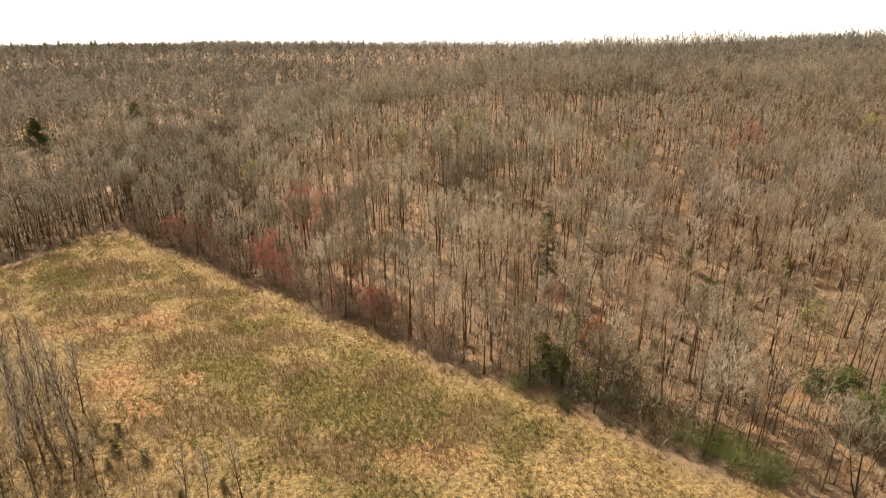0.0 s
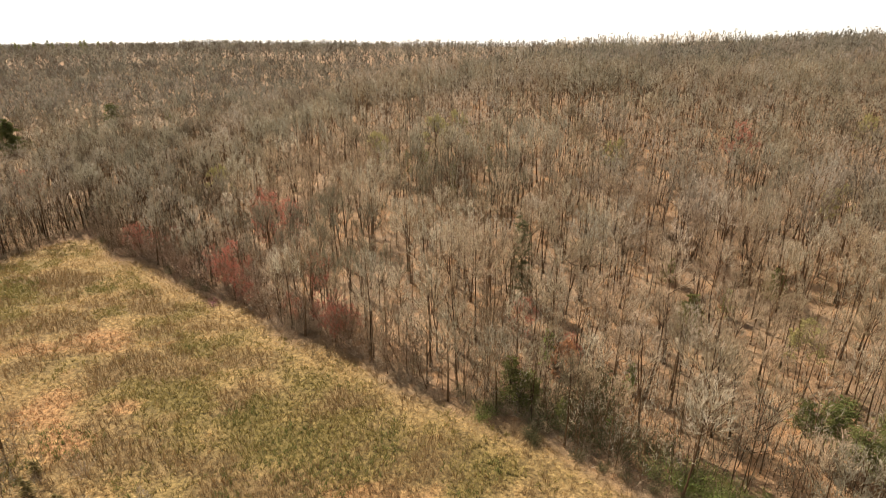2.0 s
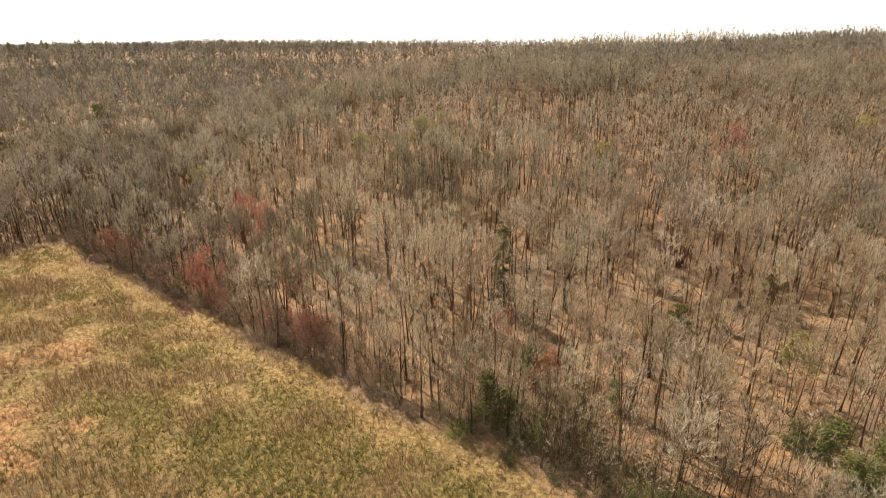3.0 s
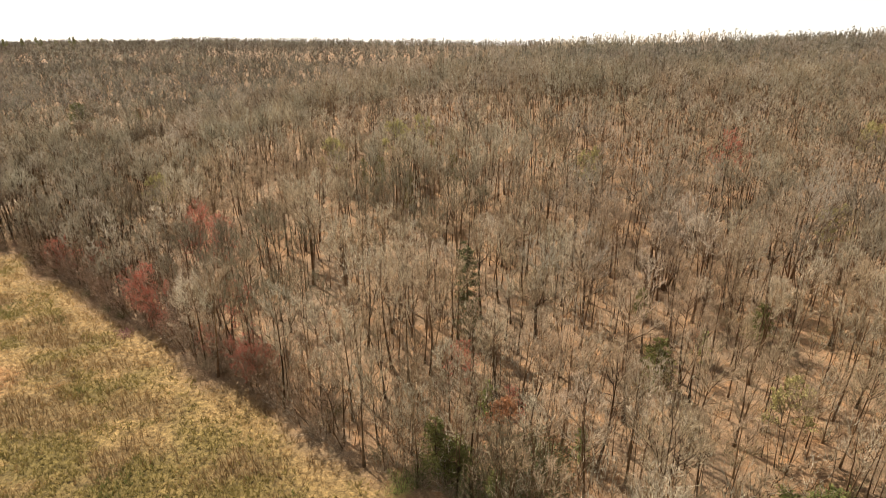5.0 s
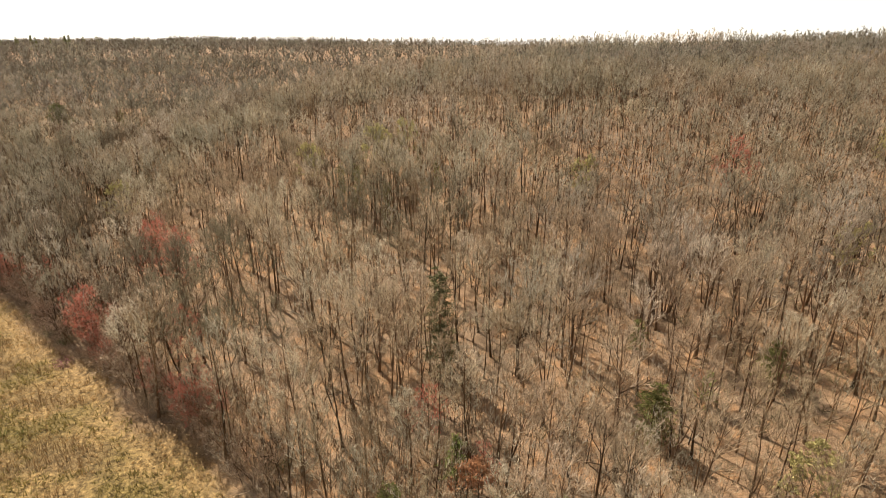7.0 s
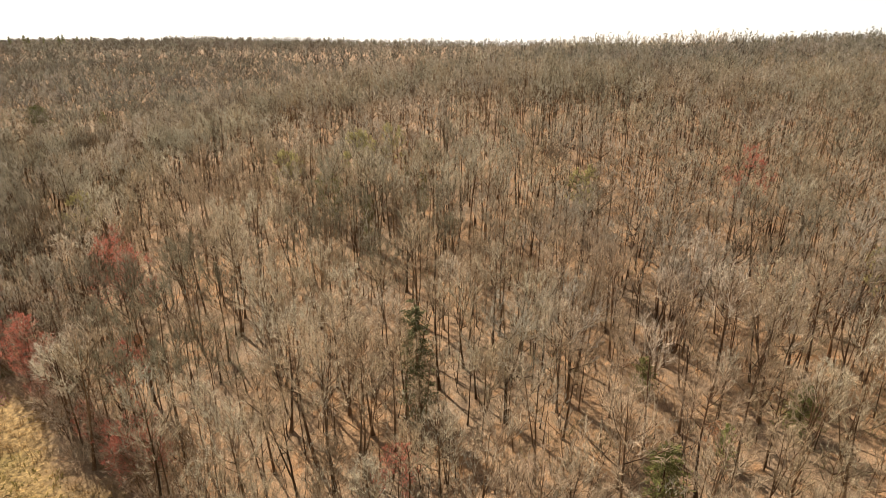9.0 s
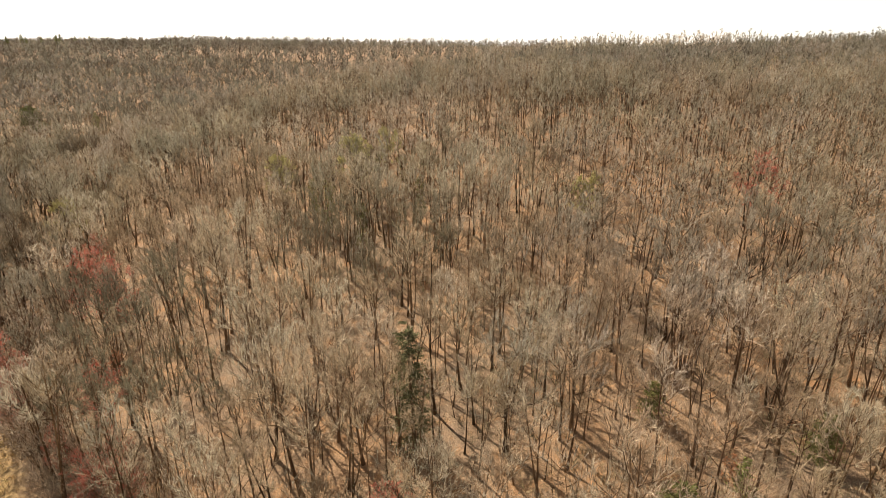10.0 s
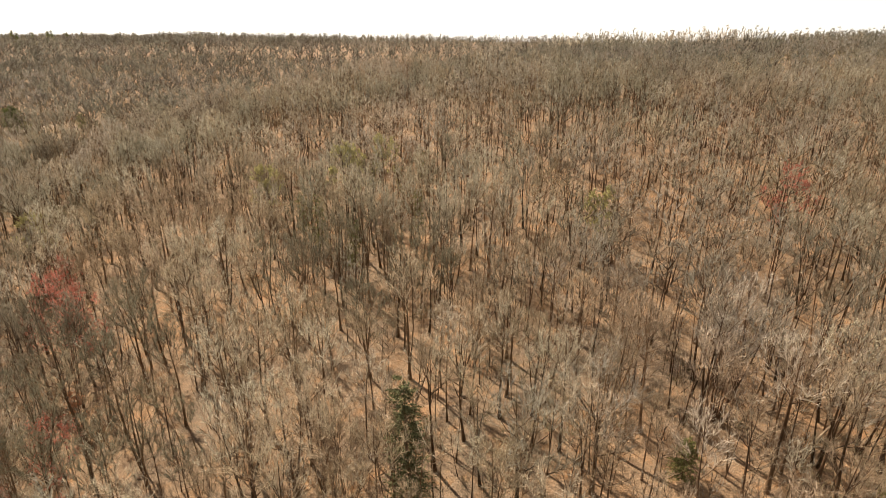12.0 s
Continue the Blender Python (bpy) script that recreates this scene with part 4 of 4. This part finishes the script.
# ---- undergrowth ----
def bush_template(seed, h, w, stems, twigs, width):
    rnd = random.Random(seed)
    m = Mesh()
    for _ in range(stems):
        a, u = rnd.uniform(0, 6.28), rnd.uniform(0.55, 1.4)
        p = direction(a, 0) * rnd.uniform(0, 0.3) * w
        q = p + direction(a, u) * h * rnd.uniform(0.55, 1.05)
        m.sliver(p, q, width * 1.5, rnd)
        for _ in range(twigs):
            c = p.lerp(q, rnd.uniform(0.25, 1))
            d = ((q - p).normalized() + Vector((rnd.uniform(-1, 1), rnd.uniform(-1, 1), rnd.uniform(-0.4, 0.6)))).normalized()
            m.sliver(c, c + d * h * rnd.uniform(0.15, 0.4), width * rnd.uniform(0.6, 1), rnd)
    return m


BUSHES = [template([bush_template(800 + i, h, 1.6, 15, 6, 0.045)]) for i, h in enumerate((2.2, 2.8, 3.6))]
SAPLINGS = [template([t, c]) for t, c, _ in (grow(820 + i, h, 0.055, crown0=0.3, spread=0.22, limbs=9, subs=3, twigs=4, width=0.045, sides=3, detail=1) for i, h in enumerate((5, 7, 9, 11)))]
POLES = [template([t, c]) for t, c, _ in (grow(840 + i, h, 0.085, crown0=0.5, spread=0.15, limbs=9, subs=3, twigs=4, width=0.075, sides=4, detail=1) for i, h in enumerate((13, 15, 17)))]
pts, rng = scatter(1.6, (-140, 30), (70, 230), 21, lambda x, y: in_view(x, y) & (bare_earth(x, y) < 0.2) & ((x < 34) | (inwood(x, y) > 2)) & (
    ((inwood(x, y) > 0.9 + 1.4 * waves(x, y, 7, 18)) & (inwood(x, y) < 3 + 3 * waves(x, y, 12, 8)) & (x > -112)) | (left_wood(x, y) & (y < 182) & (x + 110 + (179 - y) * 0.37 > -9))))
joined("edge_thicket", BUSHES, pts, rng, rng.uniform(0.35, 0.85, len(pts)) * (1 + 0.6 * (inwood(pts[:, 0], pts[:, 1]) > 2)), [EDGE_TWIG], "tangled leafless brown thicket along the field's edge", "thicket", 0.1)
pts, rng = scatter(2.7, (-130, 40), (-10, 120), 22, lambda x, y: in_view(x, y) & (scrub_side(x, y) < 2 + 4 * waves(x, y, 8, 9)) & (inwood(x, y) < -20))
joined("corner_scrub", BUSHES, pts, rng, rng.uniform(0.4, 1.0, len(pts)), [EDGE_TWIG], "leafless grey-brown scrub in the field corner", "scrub", 0.1)
pts, rng = scatter(5.7, (-75, 30), (125, 220), 23, lambda x, y: (inwood(x, y) > 2) & (inwood(x, y) < 75) & (x > -70) & (x < 120) & (waves(x, y, 16, 11) > -0.45))
edge_pts, rng2 = scatter(2.1, (-115, 30), (75, 200), 27, lambda x, y: (inwood(x, y) > 1.5) & (inwood(x, y) < 12 + 5 * waves(x, y, 15, 13)) & (x > -112) & ((x < 34) | (inwood(x, y) > 6)) & in_view(x, y))
brush_pts, rng3 = scatter(2.7, (-115, 30), (75, 200), 64, lambda x, y: (inwood(x, y) > 1.3 + waves(x, y, 7, 18)) & (inwood(x, y) < 7 + 3 * waves(x, y, 12, 8)) & (x > -112) & (x < 34) & in_view(x, y))
joined("edge_brush", [template([bush_template(860 + i, h, 2.2, 16, 14, 0.042)]) for i, h in enumerate((3.0, 3.8, 4.6))], brush_pts, rng3, rng3.uniform(0.6, 1.15, len(brush_pts)), [EDGE_TWIG], "rounded reddish-grey leafless bushes along the wood's edge", "thicket", 0.1)
left_pts, rng4 = scatter(2.6, (-190, 110), (-105, 190), 66, lambda x, y: left_wood(x, y) & (x + 110 + (179 - y) * 0.37 > -24) & in_view(x, y))
joined("left_saplings", SAPLINGS, left_pts, rng4, rng4.uniform(0.6, 1.4, len(left_pts)), [BARK, TWIG], "small leafless trees closing the field's far side", "saplings", 0.12)
joined("edge_saplings", SAPLINGS, edge_pts, rng2, rng2.uniform(0.5, 1.3, len(edge_pts)), [BARK, TWIG], "tangled small leafless trees along the wood's edge", "saplings", 0.15)
joined("saplings", SAPLINGS, pts, rng, rng.uniform(0.6, 1.25, len(pts)), [BARK, TWIG_PALE], "thin pale leafless saplings under the trees", "saplings", 0.08)
pts, rng = scatter(3.5, (-75, 30), (125, 220), 24, lambda x, y: (inwood(x, y) > 3) & (inwood(x, y) < 90) & (x > -70) & (x < 120) & (waves(x, y, 14, 12) > -0.25 + 0.5 * soft(y - 112, 6) - 0.6 * soft(x - 48, 6)))
joined("undergrowth", BUSHES, pts, rng, rng.uniform(0.5, 1.2, len(pts)), [BRUSH_OLIVE], "olive-brown budding undergrowth on the wood floor", "undergrowth", 0.1)


pts, rng = scatter(2.9, (10, 30), (95, 130), 61, lambda x, y: (inwood(x, y) > 2) & (inwood(x, y) < 34 + 8 * waves(x, y, 14, 62)) & (waves(x, y, 9, 63) > -0.35))
joined("small_trees", SAPLINGS, pts, rng, rng.uniform(0.8, 1.5, len(pts)), [BARK, TWIG_PALE], "pale twiggy small leafless trees under the larger ones", "young trees", 0.12)
pts, rng = scatter(6.8, (-75, 30), (125, 220), 25, lambda x, y: (inwood(x, y) > 2) & (inwood(x, y) < 80) & (x > -70) & (x < 120))
joined("pole_trees", POLES, pts, rng, rng.uniform(0.75, 1.15, len(pts)), [BARK, TWIG], "slim dark leafless pole-size trees between the larger ones", "young trees", 0.05)


pts, rng = scatter(2.8, (-130, 40), (-20, 110), 29, lambda x, y: in_view(x, y) & (scrub_side(x, y) < -1 + 4 * waves(x, y, 8, 9)) & (inwood(x, y) < -20))
joined("corner_saplings", SAPLINGS, pts, rng, rng.uniform(0.4, 1.1, len(pts)), [BARK_WARM, TWIG], "thin grey leafless saplings in the field corner", "saplings", 0.1)


# ---- grass and weeds ----
def tuft(seed, h, w, n, width, lean):
    rnd = random.Random(seed)
    m = Mesh()
    for _ in range(n):
        a = rnd.uniform(0, 6.28)
        p = direction(a, 0) * rnd.uniform(0, w)
        q = p + direction(rnd.uniform(0, 6.28), rnd.uniform(lean, 1.5)) * h * rnd.uniform(0.6, 1.1)
        m.sliver(p, q, width, rnd)
    return m


def grass(name, spacing, seed, keep, mat, h, w, n, width, lean, label, lo=(-135, 40), hi=(60, 190), seen=in_view):
    pts, rng = scatter(spacing, lo, hi, seed, lambda x, y: (field_weight(x, y) > 0.5) & seen(x, y) & keep(x, y))
    joined(name, [template([tuft(seed * 10 + i, h, w, n, width, lean)]) for i in range(4)], pts, rng, rng.uniform(0.6, 1.3, len(pts)), [mat], label, "grass", 0.1)


grass("straw_grass", 0.74, 31, lambda x, y: waves(x, y, 3, 21) * 0.5 > -0.5 + 0.4 * dice(x, y) + 0.75 * np.maximum.reduce(cover(x, y)), STRAW, 0.55, 0.35, 6, 0.1, 0.35, "bent straw-yellow dry grass of the field")
grass("olive_grass", 0.68, 32, lambda x, y: cover(x, y)[0] * (1 - cover(x, y)[2]) + 0.3 * waves(x, y, 4, 22) > 0.15 + 0.7 * dice(x, y), OLIVE_GRASS, 0.8, 0.45, 7, 0.12, 0.6, "olive-green weeds among dry grass")
grass("green_tufts", 1.1, 33, lambda x, y: (waves(x, y, 9, 23) + 0.9 * spots(x, y, OLIVE_SPOTS) > 0.4 + 0.45 * dice(x, y)) & (inwood(x, y) < -7), GREEN_GRASS, 0.9, 0.5, 9, 0.09, 0.6, "fresh green tufts scattered in the field")
grass("brown_stalks", 0.66, 34, lambda x, y: cover(x, y)[2] + 0.3 * waves(x, y, 4, 24) > 0.1 + 0.75 * dice(x, y), BROWN_GRASS, 1.4, 0.4, 6, 0.065, 1.05, "upright brown dead weed stalks")
grass("rust_bracken", 0.8, 35, lambda x, y: cover(x, y)[1] > 0.2 + 0.6 * dice(x, y), RUST_GRASS, 0.55, 0.4, 7, 0.085, 0.25, "rust-red dead bracken patches")
grass("near_field_grass", 1.7, 36, lambda x, y: waves(x, y, 3, 21) > -0.4, STRAW, 0.6, 0.5, 5, 0.1, 0.4, "dry straw grass of the field's near side", (-70, -30), (75, 42), lambda x, y: y < 41 + 2 * np.sin(x))
